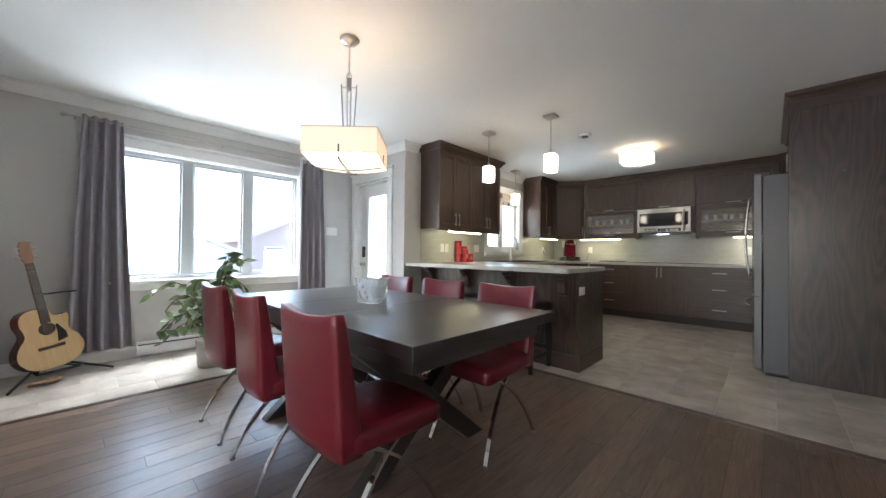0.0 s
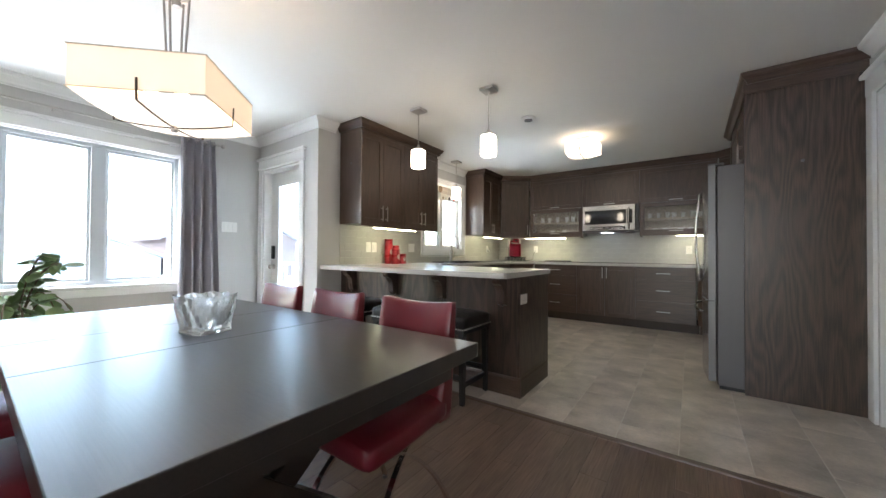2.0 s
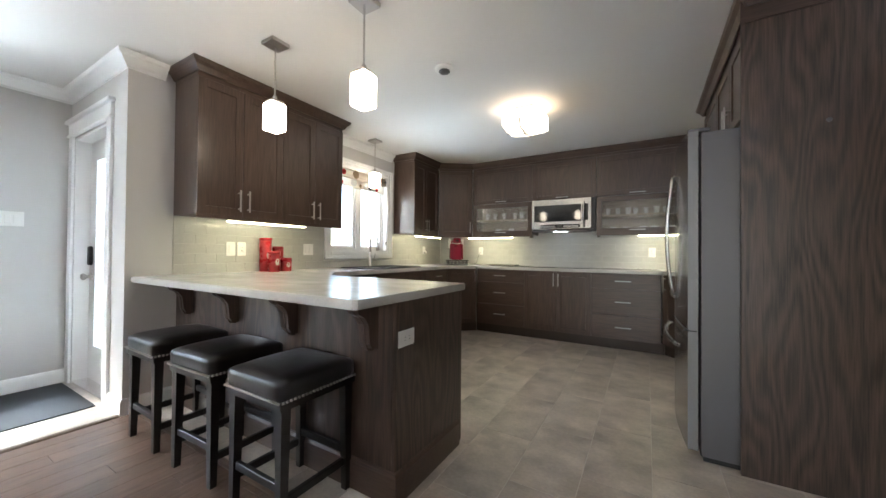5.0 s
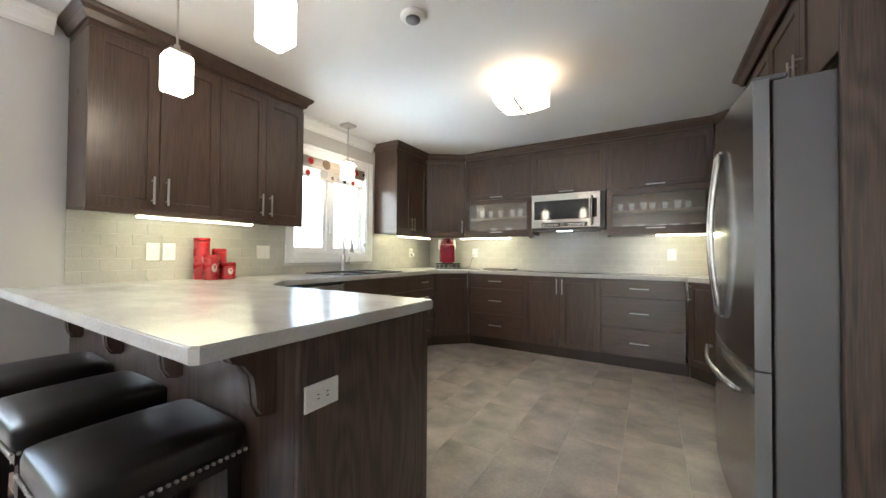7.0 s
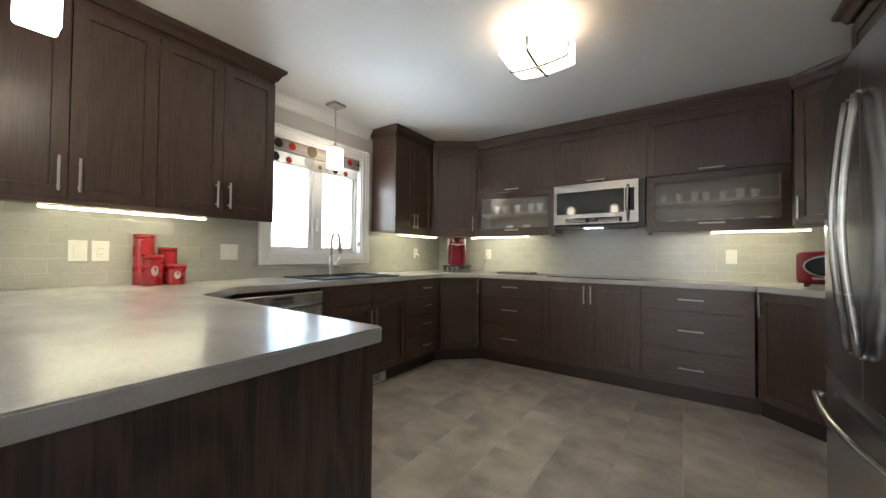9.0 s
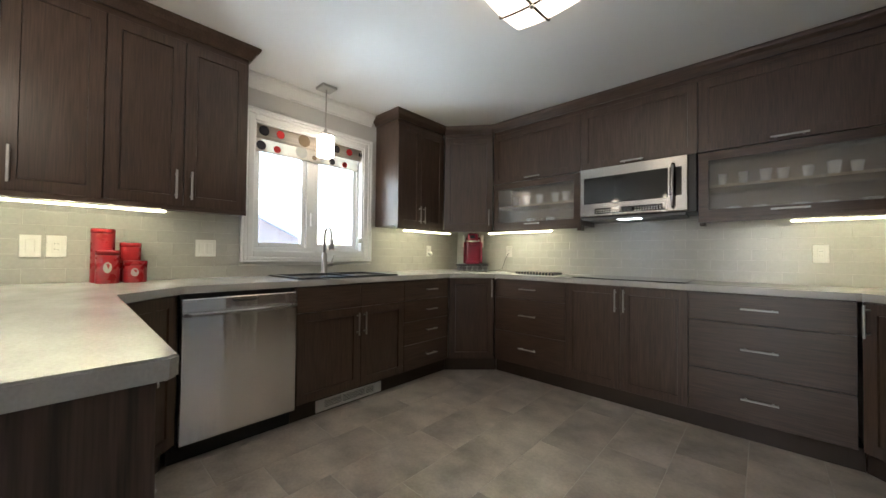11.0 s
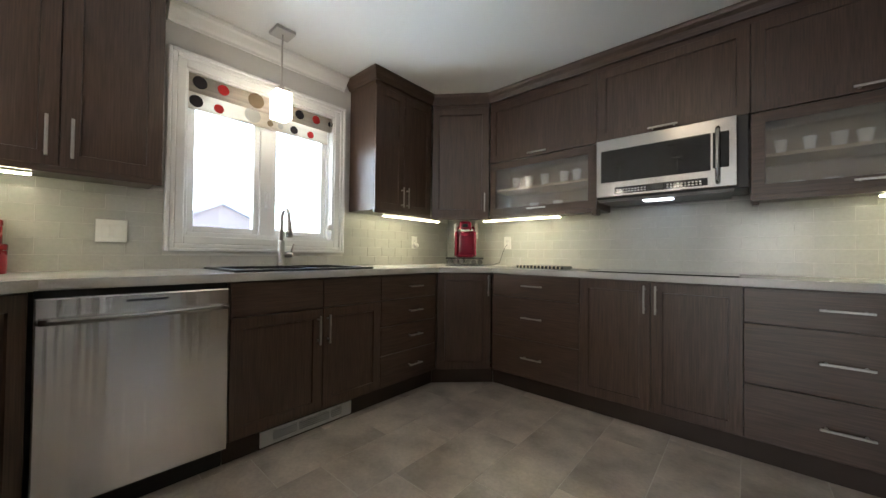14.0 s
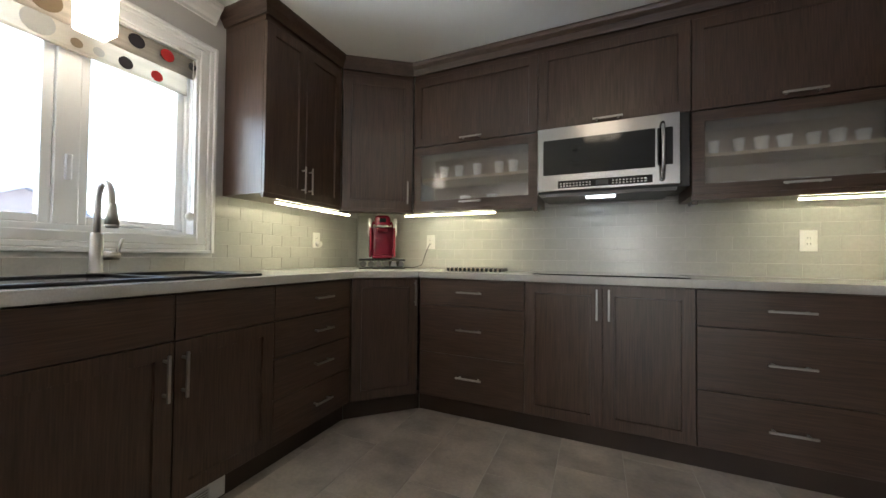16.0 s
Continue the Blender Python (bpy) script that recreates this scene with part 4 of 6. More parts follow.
for yy, r, mt in ((5.207, 0.036, DOT_BLACK), (5.327, 0.028, DOT_RED), (5.524, 0.050, DOT_GREY), (5.637, 0.020, DOT_TAN), (5.709, 0.020, DOT_GREY), (5.806, 0.028, DOT_BLACK), (5.933, 0.026, DOT_RED)):
    bm = bmesh.new()
    bmesh.ops.create_cone(bm, cap_ends=True, segments=24, radius1=r, radius2=r, depth=0.0016, matrix=Matrix.Translation((KX - 0.0265, yy, 1.902 + max(r, 0.026))) @ Euler((0, radians(90), 0)).to_matrix().to_4x4())
    part("dot", bm, mt, blind)
bm = bmesh.new()
sweep(bm, [(KX + 0.0, y1 - 0.03, 2.08), (KX + 0.002, y1 - 0.03, 1.6), (KX + 0.0, y1 - 0.03, 1.22)], 0.005, 0.005, 6, up=(0, 1, 0))
part("bead_chain", bm, PLATE, blind)
bm = bmesh.new()
bmesh.ops.create_uvsphere(bm, u_segments=14, v_segments=8, radius=0.024, matrix=Matrix.Translation((KX + 0.002, y1 - 0.03, 1.23)) @ Matrix.Diagonal((0.5, 1, 1, 1)))
part("chain_holder", bm, PLATE, blind, smooth=True)

# garden door
door = thing("door_1", "white glazed garden door, closed", "door", kind="structure")
x0, x1, z0, z1 = DOOR
bm = bmesh.new()
yd = JY + 0.095
gx0, gx1, gz0, gz1 = -3.80, -3.36, 0.31, 1.86
for a, b, c, e in ((x0 + 0.02, gx0, 0.02, 2.02), (gx1, x1 - 0.02, 0.02, 2.02), (gx0, gx1, 0.02, gz0), (gx0, gx1, gz1, 2.02)):
    box(bm, a, yd, c, b, yd + 0.045, e)
part("leaf", bm, TRIM, door)
bm = bmesh.new()
for a, b, c, e in ((gx0 - 0.02, gx0 + 0.012, gz0 - 0.02, gz1 + 0.02), (gx1 - 0.012, gx1 + 0.02, gz0 - 0.02, gz1 + 0.02), (gx0 + 0.012, gx1 - 0.012, gz0 - 0.02, gz0 + 0.012), (gx0 + 0.012, gx1 - 0.012, gz1 - 0.012, gz1 + 0.02)):
    soft_box(bm, a, yd - 0.012, c, b, yd - 0.0005, e, 0.004, 1)
part("glazing_bead", bm, TRIM, door)
bm = bmesh.new()
box(bm, gx0 + 0.001, yd + 0.02, gz0 + 0.001, gx1 - 0.001, yd + 0.026, gz1 - 0.001)
part("pane", bm, GLASS, door, "clear glass pane").visible_shadow = False
bm = bmesh.new()
for a, b, c, e in ((x0 + 0.0005, x0 + 0.019, 0, z1), (x1 - 0.019, x1 - 0.0005, 0, z1), (x0 + 0.019, x1 - 0.019, 2.021, z1 - 0.0005)):
    box(bm, a, JY + 0.001, c, b, JY + 0.158, e)
part("jamb", bm, TRIM, door)
bm = bmesh.new()
for a, b in ((x0 - 0.085, x0), (x1, x1 + 0.085)):
    soft_box(bm, a, JY - 0.02, 0, b, JY - 0.001, z1 + 0.01, 0.003, 1)
soft_box(bm, x0 - 0.09, JY - 0.022, z1 + 0.01, x1 + 0.09, JY - 0.001, z1 + 0.12, 0.003, 1)
soft_box(bm, x0 - 0.10, JY - 0.032, z1 + 0.012, x1 + 0.10, JY - 0.001, z1 + 0.03, 0.004, 1)
soft_box(bm, x0 - 0.10, JY - 0.045, z1 + 0.12, x1 + 0.115, JY - 0.001, z1 + 0.15, 0.005, 1)
part("casing", bm, TRIM, door, "white casing with a capped header")
bm = bmesh.new()
soft_box(bm, x0 + 0.02, JY + 0.0, 0.0, x1 - 0.02, JY + 0.158, 0.022, 0.004, 1)
part("threshold", bm, STEEL, door)
bm = bmesh.new()
soft_box(bm, -3.925, yd - 0.028, 0.98, -3.865, yd - 0.001, 1.14, 0.012, 2)
part("keypad_lock", bm, BLACK, door, "black keypad lock")
bm = bmesh.new()
lathe(bm, [(0.030, 0.0), (0.030, 0.006), (0.012, 0.012), (0.012, 0.035), (0.026, 0.045), (0.029, 0.058), (0.020, 0.068)], n=18)
bm.transform(pose(-3.895, yd - 0.0005, 0.885, 90, 0, 0))
part("door_knob", bm, NICKEL, door, "round nickel knob", smooth=True)

# cased opening in the east wall
op = thing("trim_hall_opening", "white casing with a capped header round an opening", "casing", kind="structure")
y0, y1, z0, z1 = HALL
bm = bmesh.new()
for a, b in ((y0 - 0.095, y0), (y1, y1 + 0.095)):
    soft_box(bm, EX - 0.022, a, 0, EX - 0.001, b, z1 + 0.01, 0.003, 1)
soft_box(bm, EX - 0.024, y0 - 0.10, z1 + 0.01, EX - 0.001, y1 + 0.10, z1 + 0.13, 0.003, 1)
soft_box(bm, EX - 0.05, y0 - 0.115, z1 + 0.13, EX - 0.001, y1 + 0.104, z1 + 0.16, 0.005, 1)
part("casing", bm, TRIM, op)
bm = bmesh.new()
for a, b, c, e in ((y0 + 0.0005, y0 + 0.018, 0, z1), (y1 - 0.018, y1 - 0.0005, 0, z1), (y0 + 0.018, y1 - 0.018, z1 - 0.018, z1 - 0.0005)):
    box(bm, EX + 0.0005, a, c, EX + 0.1195, b, e)
part("jamb", bm, TRIM, op)

# crown and base mouldings
bm = bmesh.new()
zc = CEIL - 0.0985
profile_run(bm, CORNICE, [(-1.3, SY, zc), (WX, SY, zc), (WX, JY, zc), (KX, JY, zc), (KX, 3.61, zc)])
solid("trim_crown_dining", bm, TRIM, "white crown moulding", "moulding", "structure")
bm = bmesh.new()
profile_run(bm, CORNICE, [(KX, 5.056, zc), (KX, 6.20, zc)])
solid("trim_crown_sink", bm, TRIM, "white crown moulding above the sink window", "moulding", "structure")
bm = bmesh.new()
profile_run(bm, CORNICE, [(EX, 4.70, zc), (EX, -2.6, zc)])
solid("trim_crown_east", bm, TRIM, "white crown moulding", "moulding", "structure")
BASE = [(0.0, 0.0), (0.014, 0.0), (0.014, 0.085), (0.010, 0.10), (0.005, 0.108), (0.0, 0.11)]
for nm, path in (("baseboard_west", [(-1.3, SY, 0), (WX, SY, 0), (WX, JY - 0.001, 0)]),
                 ("baseboard_corner", [(DOOR[1] + 0.086, JY, 0), (KX, JY, 0), (KX, 3.699, 0)]),
                 ("baseboard_east", [(EX, HALL[0] - 0.1, 0), (EX, -2.6, 0)])):
    bm = bmesh.new()
    profile_run(bm, BASE, path)
    solid(nm, bm, TRIM, "white painted baseboard", "baseboard", "structure")
heater = thing("baseboard_heater", "low white electric baseboard heater under the window", "heater")
bm = bmesh.new()
soft_box(bm, WX + 0.0145, 1.00, 0.02, WX + 0.07, 2.45, 0.15, 0.006, 2)
part("body", bm, TRIM, heater)
bm = bmesh.new()
box(bm, WX + 0.0705, 1.01, 0.118, WX + 0.072, 2.44, 0.130)
part("outlet_slot", bm, KICK, heater)

# ---- switch and outlet plates ----
def plate(name, m, w, h, kind, label):
    """A wall plate in the local x-z plane that looks along -y."""
    o = thing(name, label, "switch" if kind == "switch" else "outlet", m)
    bm = bmesh.new()
    soft_box(bm, -w / 2, -0.007, -h / 2, w / 2, 0, h / 2, 0.003, 2)
    part("plate", bm, PLATE, o)
    n = {0.075: 1, 0.12: 2, 0.165: 3}.get(w, 1)
    for i in range(n):
        c = (i - (n - 1) / 2) * 0.046
        bm = bmesh.new()
        if kind == "switch":
            soft_box(bm, c - 0.0165, -0.011, -0.034, c + 0.0165, -0.0065, 0.034, 0.002, 1)
            part("rocker", bm, PLATE, o)
        else:
            soft_box(bm, c - 0.0165, -0.0095, -0.034, c + 0.0165, -0.0065, 0.034, 0.002, 1)
            s = part("socket", bm, PLATE, o)
            bm = bmesh.new()
            for z in (-0.016, 0.016):
                for x in (-0.006, 0.006):
                    box(bm, c + x - 0.001, -0.0101, z - 0.005, c + x + 0.001, -0.0094, z + 0.004)
            part("slots", bm, BLACK, s)
    return o


plate("light_switch", pose(WX, 3.065, 1.345, 0, 0, 90), 0.165, 0.115, "switch", "white triple light switch plate on the grey wall")
TW = KX + 0.0105
plate("light_switch", pose(TW, 4.078, 1.128, 0, 0, 90), 0.075, 0.118, "switch", "white light switch plate on the backsplash")
plate("wall_outlet", pose(TW, 4.169, 1.128, 0, 0, 90), 0.075, 0.118, "outlet", "white outlet plate on the backsplash")
plate("light_switch", pose(TW, 4.85, 1.132, 0, 0, 90), 0.12, 0.115, "switch", "white double light switch plate on the backsplash")
plate("wall_outlet", pose(TW, 7.0, 1.145, 0, 0, 90), 0.075, 0.118, "outlet", "white outlet plate with a plug-in on the backsplash")
plate("wall_outlet", pose(-2.125, NY - 0.0105, 1.146, 0, 0, 0), 0.075, 0.118, "outlet", "white outlet plate behind the coffee maker")
plate("wall_outlet", pose(0.197, NY - 0.0105, 1.136, 0, 0, 0), 0.075, 0.118, "outlet", "white outlet plate on the backsplash")
plate("wall_outlet", pose(-0.812, 3.772, 0.72, 0, 0, 90) @ pose(0, 0, 0, 0, 90, 0), 0.075, 0.118, "outlet", "white outlet plate on the peninsula end")
bm = bmesh.new()
lathe(bm, [(0.022, 0), (0.024, 0.02), (0.018, 0.035), (0.0, 0.038)][:3], n=16)
bm.transform(pose(TW + 0.011, 7.005, 1.115, 0, 90, 0))
solid("plug_in_freshener", bm, PLATE, "round white plug-in on the outlet", "plug-in", smooth=True)


# ---- lamps ----
def pendant(x, y, name_label):
    p = thing("pendant_lamp", name_label, "pendant lamp", pose(x, y, CEIL), "opal pendant lamps")
    bm = bmesh.new()
    soft_box(bm, -0.06, -0.06, -0.024, 0.06, 0.06, -0.0005, 0.004, 2)
    part("canopy", bm, NICKEL, p)
    bm = bmesh.new()
    rod(bm, (0, 0, -0.02), (0, 0, -0.36), 0.005, n=10)
    part("stem", bm, NICKEL, p)
    bm = bmesh.new()
    soft_box(bm, -0.042, -0.042, -0.40, 0.042, 0.042, -0.375, 0.004, 1)
    rod(bm, (0, 0, -0.38), (0, 0, -0.345), 0.013, n=12)
    part("cap", bm, NICKEL, p)
    bm = bmesh.new()
    soft_box(bm, -0.052, -0.052, -0.568, 0.052, 0.052, -0.392, 0.013, 3)
    part("glass_shade", bm, OPAL, p, "lit opal glass cube shade", smooth=False)
    return p


pendant(-1.905, 3.825, "nickel pendant lamp with an opal glass shade over the bar")
pendant(-1.152, 3.835, "nickel pendant lamp with an opal glass shade over the bar")
pendant(-2.645, 5.595, "nickel pendant lamp with an opal glass shade over the sink")


def bowed_square(bm, half, z0, z1, taper=1.0, n=8, bow=0.03, thick=0.0):
    """A square ring whose lower rim droops between the corners."""
    lo, hi = [], []
    cs = [(-1, -1), (1, -1), (1, 1), (-1, 1)]
    for k in range(4):
        a, b = cs[k], cs[(k + 1) % 4]
        for i in range(n):
            f = i / n
            x, y = a[0] + (b[0] - a[0]) * f, a[1] + (b[1] - a[1]) * f
            hi.append(bm.verts.new((half * x, half * y, z1)))
            lo.append(bm.verts.new((half * taper * x, half * taper * y, z0)))
    q = len(lo)
    for i in range(q):
        bm.faces.new((lo[i], lo[(i + 1) % q], hi[(i + 1) % q], hi[i]))
    return lo, hi


ch = thing("chandelier", "nickel chandelier with a square cream linen shade over the table", "chandelier", pose(-1.55, 1.80, 0, 0, 0, 45))
bm = bmesh.new()
lathe(bm, [(0.062, 0.0), (0.064, -0.006), (0.045, -0.028), (0.012, -0.036), (0.010, -0.045)], (0, 0, CEIL - 0.001), 28)
part("canopy", bm, NICKEL, ch, smooth=True)
bm = bmesh.new()
for k in range(9):
    z = CEIL - 0.045 - k * 0.024
    pts = [(0.006 * math.cos(a) * (k % 2), 0.006 * math.cos(a) * (1 - k % 2), z - 0.012 + 0.017 * math.sin(a)) for a in [2 * math.pi * i / 10 for i in range(11)]]
    sweep(bm, pts, 0.003, 0.003, 5, up=(0.3, 0.5, 0.1))
part("chain", bm, NICKEL, ch)
bm = bmesh.new()
rod(bm, (0, 0, 2.10), (0, 0, 2.185), 0.016, n=14)
pts = [(0.016 * math.cos(a), 0, 2.185 + 0.035 * math.sin(a)) for a in [math.pi * i / 10 for i in range(11)]]
sweep(bm, pts, 0.006, 0.006, 8, up=(0, 1, 0))
for a in (0, 90, 180, 270):
    c, s = math.cos(radians(a)), math.sin(radians(a))
    rod(bm, (0.012 * c, 0.012 * s, 2.125), (0.05 * c, 0.05 * s, 2.125), 0.004, n=8)
part("hub", bm, NICKEL, ch)
for a in (0, 90, 180, 270):
    c, s = math.cos(radians(a)), math.sin(radians(a))
    bm = bmesh.new()
    rod(bm, (0.05 * c, 0.05 * s, 2.145), (0.028 * c, 0.028 * s, 1.75), 0.0045, n=8)
    part("stem", bm, NICKEL, ch)
bm = bmesh.new()
bowed_square(bm, 0.222, 1.640, 1.792, 1.0)
shade = part("shade", bm, SHADE_WARM, ch, "lit cream linen shade")
bm = bmesh.new()
for z in (1.791, 1.641):
    for (ax, ay, bx, by) in ((-1, -1, 1, -1), (1, -1, 1, 1), (1, 1, -1, 1), (-1, 1, -1, -1)):
        rod(bm, (0.224 * ax, 0.224 * ay, z), (0.224 * bx, 0.224 * by, z), 0.0025, n=6)
part("shade_piping", bm, SHELF_CREAM, shade, "thin piping on the shade rims")
bm = bmesh.new()
n = 12
grid = [[bm.verts.new((0.220 * (2 * i / n - 1), 0.220 * (2 * j / n - 1), 1.638 - 0.045 * (1 - (2 * i / n - 1) ** 2) * 0.5 - 0.045 * (1 - (2 * j / n - 1) ** 2) * 0.5)) for j in range(n + 1)] for i in range(n + 1)]
for i in range(n):
    for j in range(n):
        bm.faces.new((grid[i][j], grid[i + 1][j], grid[i + 1][j + 1], grid[i][j + 1]))
part("diffuser", bm, DIFFUSER, ch, "lit white glass bowl under the shade", smooth=True)
for a in (45, 135, 225, 315):
    bm = bmesh.new()
    bmesh.ops.create_uvsphere(bm, u_segments=12, v_segments=8, radius=0.024, matrix=Matrix.Translation((0.08 * math.cos(radians(a)), 0.08 * math.sin(radians(a)), 1.70)))
    part("bulb", bm, BULB, ch, "lit warm bulb", smooth=True)
BRONZE = mat("dark_bronze", (0.06, 0.045, 0.035), 0.4, 0.8)
for (dx, dy) in ((1, 0), (0, 1)):
    bm = bmesh.new()
    pts = [(dx * 0.229 * u, dy * 0.229 * u, 1.685 if abs(u) > 0.99 else 1.584 + 0.0225 * u * u) for u in [-1, -0.985] + [k / 10 for k in range(-9, 10)] + [0.985, 1]]
    sweep(bm, pts, 0.009, 0.006, 8, up=(0, 0, 1))
    part("strap", bm, BRONZE, ch, "curved dark metal strap")
bm = bmesh.new()
lathe(bm, [(0.010, 1.566), (0.014, 1.574), (0.010, 1.588), (0.005, 1.596)], n=14)
part("finial", bm, NICKEL, ch, smooth=True)

fl = thing("flush_ceiling_lamp", "square opal glass ceiling lamp with dark metal straps", "ceiling lamp", pose(-0.825, 5.60, 0, 0, 0, 0))
bm = bmesh.new()
soft_box(bm, -0.09, -0.09, CEIL - 0.03, 0.09, 0.09, CEIL - 0.0005, 0.004, 1)
part("base_plate", bm, NICKEL, fl)
for x in (-0.07, 0.07):
    bm = bmesh.new()
    bmesh.ops.create_uvsphere(bm, u_segments=12, v_segments=8, radius=0.024, matrix=Matrix.Translation((x, 0, 2.35)))
    part("bulb", bm, BULB_NEAR, fl, "lit warm bulb", smooth=True)
bm = bmesh.new()
n = 12
grid = [[bm.verts.new((0.166 * (2 * i / n - 1), 0.166 * (2 * j / n - 1), 2.262 - 0.03 * (1 - (2 * i / n - 1) ** 2) * 0.5 - 0.03 * (1 - (2 * j / n - 1) ** 2) * 0.5)) for j in range(n + 1)] for i in range(n + 1)]
for i in range(n):
    for j in range(n):
        bm.faces.new((grid[i][j], grid[i + 1][j], grid[i + 1][j + 1], grid[i][j + 1]))
lo, hi = bowed_square(bm, 0.166, 2.262, 2.39, 1.0, n=12)
bmesh.ops.remove_doubles(bm, verts=bm.verts[:], dist=0.001)
part("glass_shade", bm, OPAL_CEIL, fl, "lit opal glass shade")
for (dx, dy) in ((1, 0), (0, 1)):
    bm = bmesh.new()
    pts = [(dx * 0.171 * u, dy * 0.171 * u, 2.31 if abs(u) > 0.99 else 2.221 + 0.015 * u * u) for u in [-1, -0.98] + [k / 10 for k in range(-9, 10)] + [0.98, 1]]
    sweep(bm, pts, 0.013, 0.007, 8, up=(0, 0, 1))
    part("strap", bm, BRONZE, fl, "curved dark metal strap")
bm = bmesh.new()
lathe(bm, [(0.008, 2.205), (0.012, 2.212), (0.008, 2.222)], n=12)
part("finial", bm, NICKEL, fl, smooth=True)

sd = thing("smoke_detector", "round white ceiling smoke detector", "smoke detector", pose(-1.12, 4.62, CEIL))
bm = bmesh.new()
lathe(bm, [(0.070, -0.0005), (0.070, -0.012), (0.060, -0.02), (0.045, -0.022)], n=32)
part("base", bm, PLATE, sd, smooth=True)
bm = bmesh.new()
lathe(bm, [(0.040, -0.0225), (0.040, -0.030), (0.030, -0.034), (0.012, -0.035)], n=28)
part("cover", bm, FRIDGE_SIDE, sd, "grey centre cover", smooth=True)


def led(a, b, z=1.331, tall=0.039):
    """An under-cabinet light bar between two points in plan."""
    a, b = Vector((*a, z)), Vector((*b, z))
    d = b - a
    t = thing("under_cabinet_light", "slim lit light bar under a wall cabinet", "light bar", Matrix.Translation(a) @ Matrix.Rotation(math.atan2(d.y, d.x), 4, "Z"), "under-cabinet lights")
    bm = bmesh.new()
    soft_box(bm, 0, -0.012, 0.006, d.length, 0.012, 0.014, 0.002, 1)
    part("housing", bm, PLATE, t)
    bm = bmesh.new()
    box(bm, 0.02, -0.008, 0.0142, d.length - 0.02, 0.008, tall)
    part("mounting_rail", bm, KICK, t, "dark mounting rail")
    bm = bmesh.new()
    box(bm, 0.004, -0.010, 0.0, d.length - 0.004, 0.010, 0.0055)
    part("lens", bm, LED, t, "lit yellowish lens")


led((WU - 0.05, 3.90), (WU - 0.05, 4.59), 1.331, 0.039)
led((WU - 0.06, 6.39), (WU - 0.06, 7.05), 1.331, 0.039)
led((-2.22, NU + 0.07), (-1.51, NU + 0.07), 1.331)
led((0.05, NU + 0.06), (0.62, NU + 0.06), 1.331)


# ---- dining furniture ----
def cushion(bm, half, r, n=6, bend=None):
    """A padded block: a rounded box whose points may be bent by a function."""
    b2 = bmesh.new()
    bmesh.ops.create_cube(b2, size=2)
    bmesh.ops.subdivide_edges(b2, edges=b2.edges[:], cuts=n, use_grid_fill=True)
    h = Vector(half)
    for v in b2.verts:
        p = Vector([math.copysign(min(1, abs(c) ** 0.75), c) * k for c, k in zip(v.co, h)])
        q = Vector([max(-(k - r), min(k - r, c)) for c, k in zip(p, h)])
        d = p - q
        v.co = q + d.normalized() * r if d.length > 1e-9 else p
        if bend:
            v.co = Vector(bend(v.co))
    add(bm, b2)


def dining_chair(m, label):
    """A red leather chair that looks along +y, on crossed chrome legs."""
    c = thing("dining_chair", label, "chair", m, "chairs round the table")
    bm = bmesh.new()
    cushion(bm, (0.205, 0.215, 0.042), 0.03, 7, lambda p: (p.x * (1 - 0.03 * (p.y > 0.1)), p.y + 0.015, p.z + 0.435 + (0.012 if p.z > 0 else 0) * (1 - (p.x / 0.21) ** 2) - 0.06 * p.y))
    seat = part("seat", bm, LEATHER_RED, c, smooth=True)
    bm = bmesh.new()
    cushion(bm, (0.199, 0.030, 0.235), 0.013, 8, lambda p: (p.x, p.y * (1.12 - 1.9 * p.z) - 0.195 - 0.12 * (p.z + 0.235) + 0.018 * (p.x / 0.21) ** 2, p.z + 0.632 - (0.020 * (1 - (p.x / 0.21) ** 2) if p.z > 0.1 else 0)))
    part("backrest", bm, LEATHER_RED, c, smooth=True)
    bm = bmesh.new()
    soft_box(bm, -0.14, -0.15, 0.385, 0.14, 0.16, 0.397, 0.003, 1)
    part("seat_frame", bm, CHROME, c)
    for s in (-1, 1):
        for e in (-1, 1):
            bm = bmesh.new()
            a, b, c3 = Vector((s * 0.10, e * -0.17, 0.392)), Vector((s * 0.155, e * 0.10, 0.36)), Vector((s * 0.19, e * 0.24, 0.012))
            pts = [a * (1 - f) ** 2 + b * 2 * f * (1 - f) + c3 * f * f for f in [k / 12 for k in range(13)]]
            sweep(bm, pts, 0.022, 0.011, 4, up=(0, e, 1))
            leg = part("leg", bm, CHROME, c, "curved polished chrome leg")
            bm = bmesh.new()
            rod(bm, (s * 0.19, e * 0.24, 0.0), (s * 0.19, e * 0.24, 0.012), 0.012, n=10)
            part("foot_pad", bm, FRIDGE_SIDE, leg)
    return c


first = dining_chair(pose(-0.70, 1.385, 0, 0, 0, 1), "red leather dining chair on curved chrome legs")
for x, y, r in ((-1.33, 1.39, -2), (-1.92, 1.385, 1), (-0.765, 2.232, 181), (-1.326, 2.235, 179), (-1.868, 2.232, 180)):
    copy_thing(first, pose(x, y, 0, 0, 0, r))

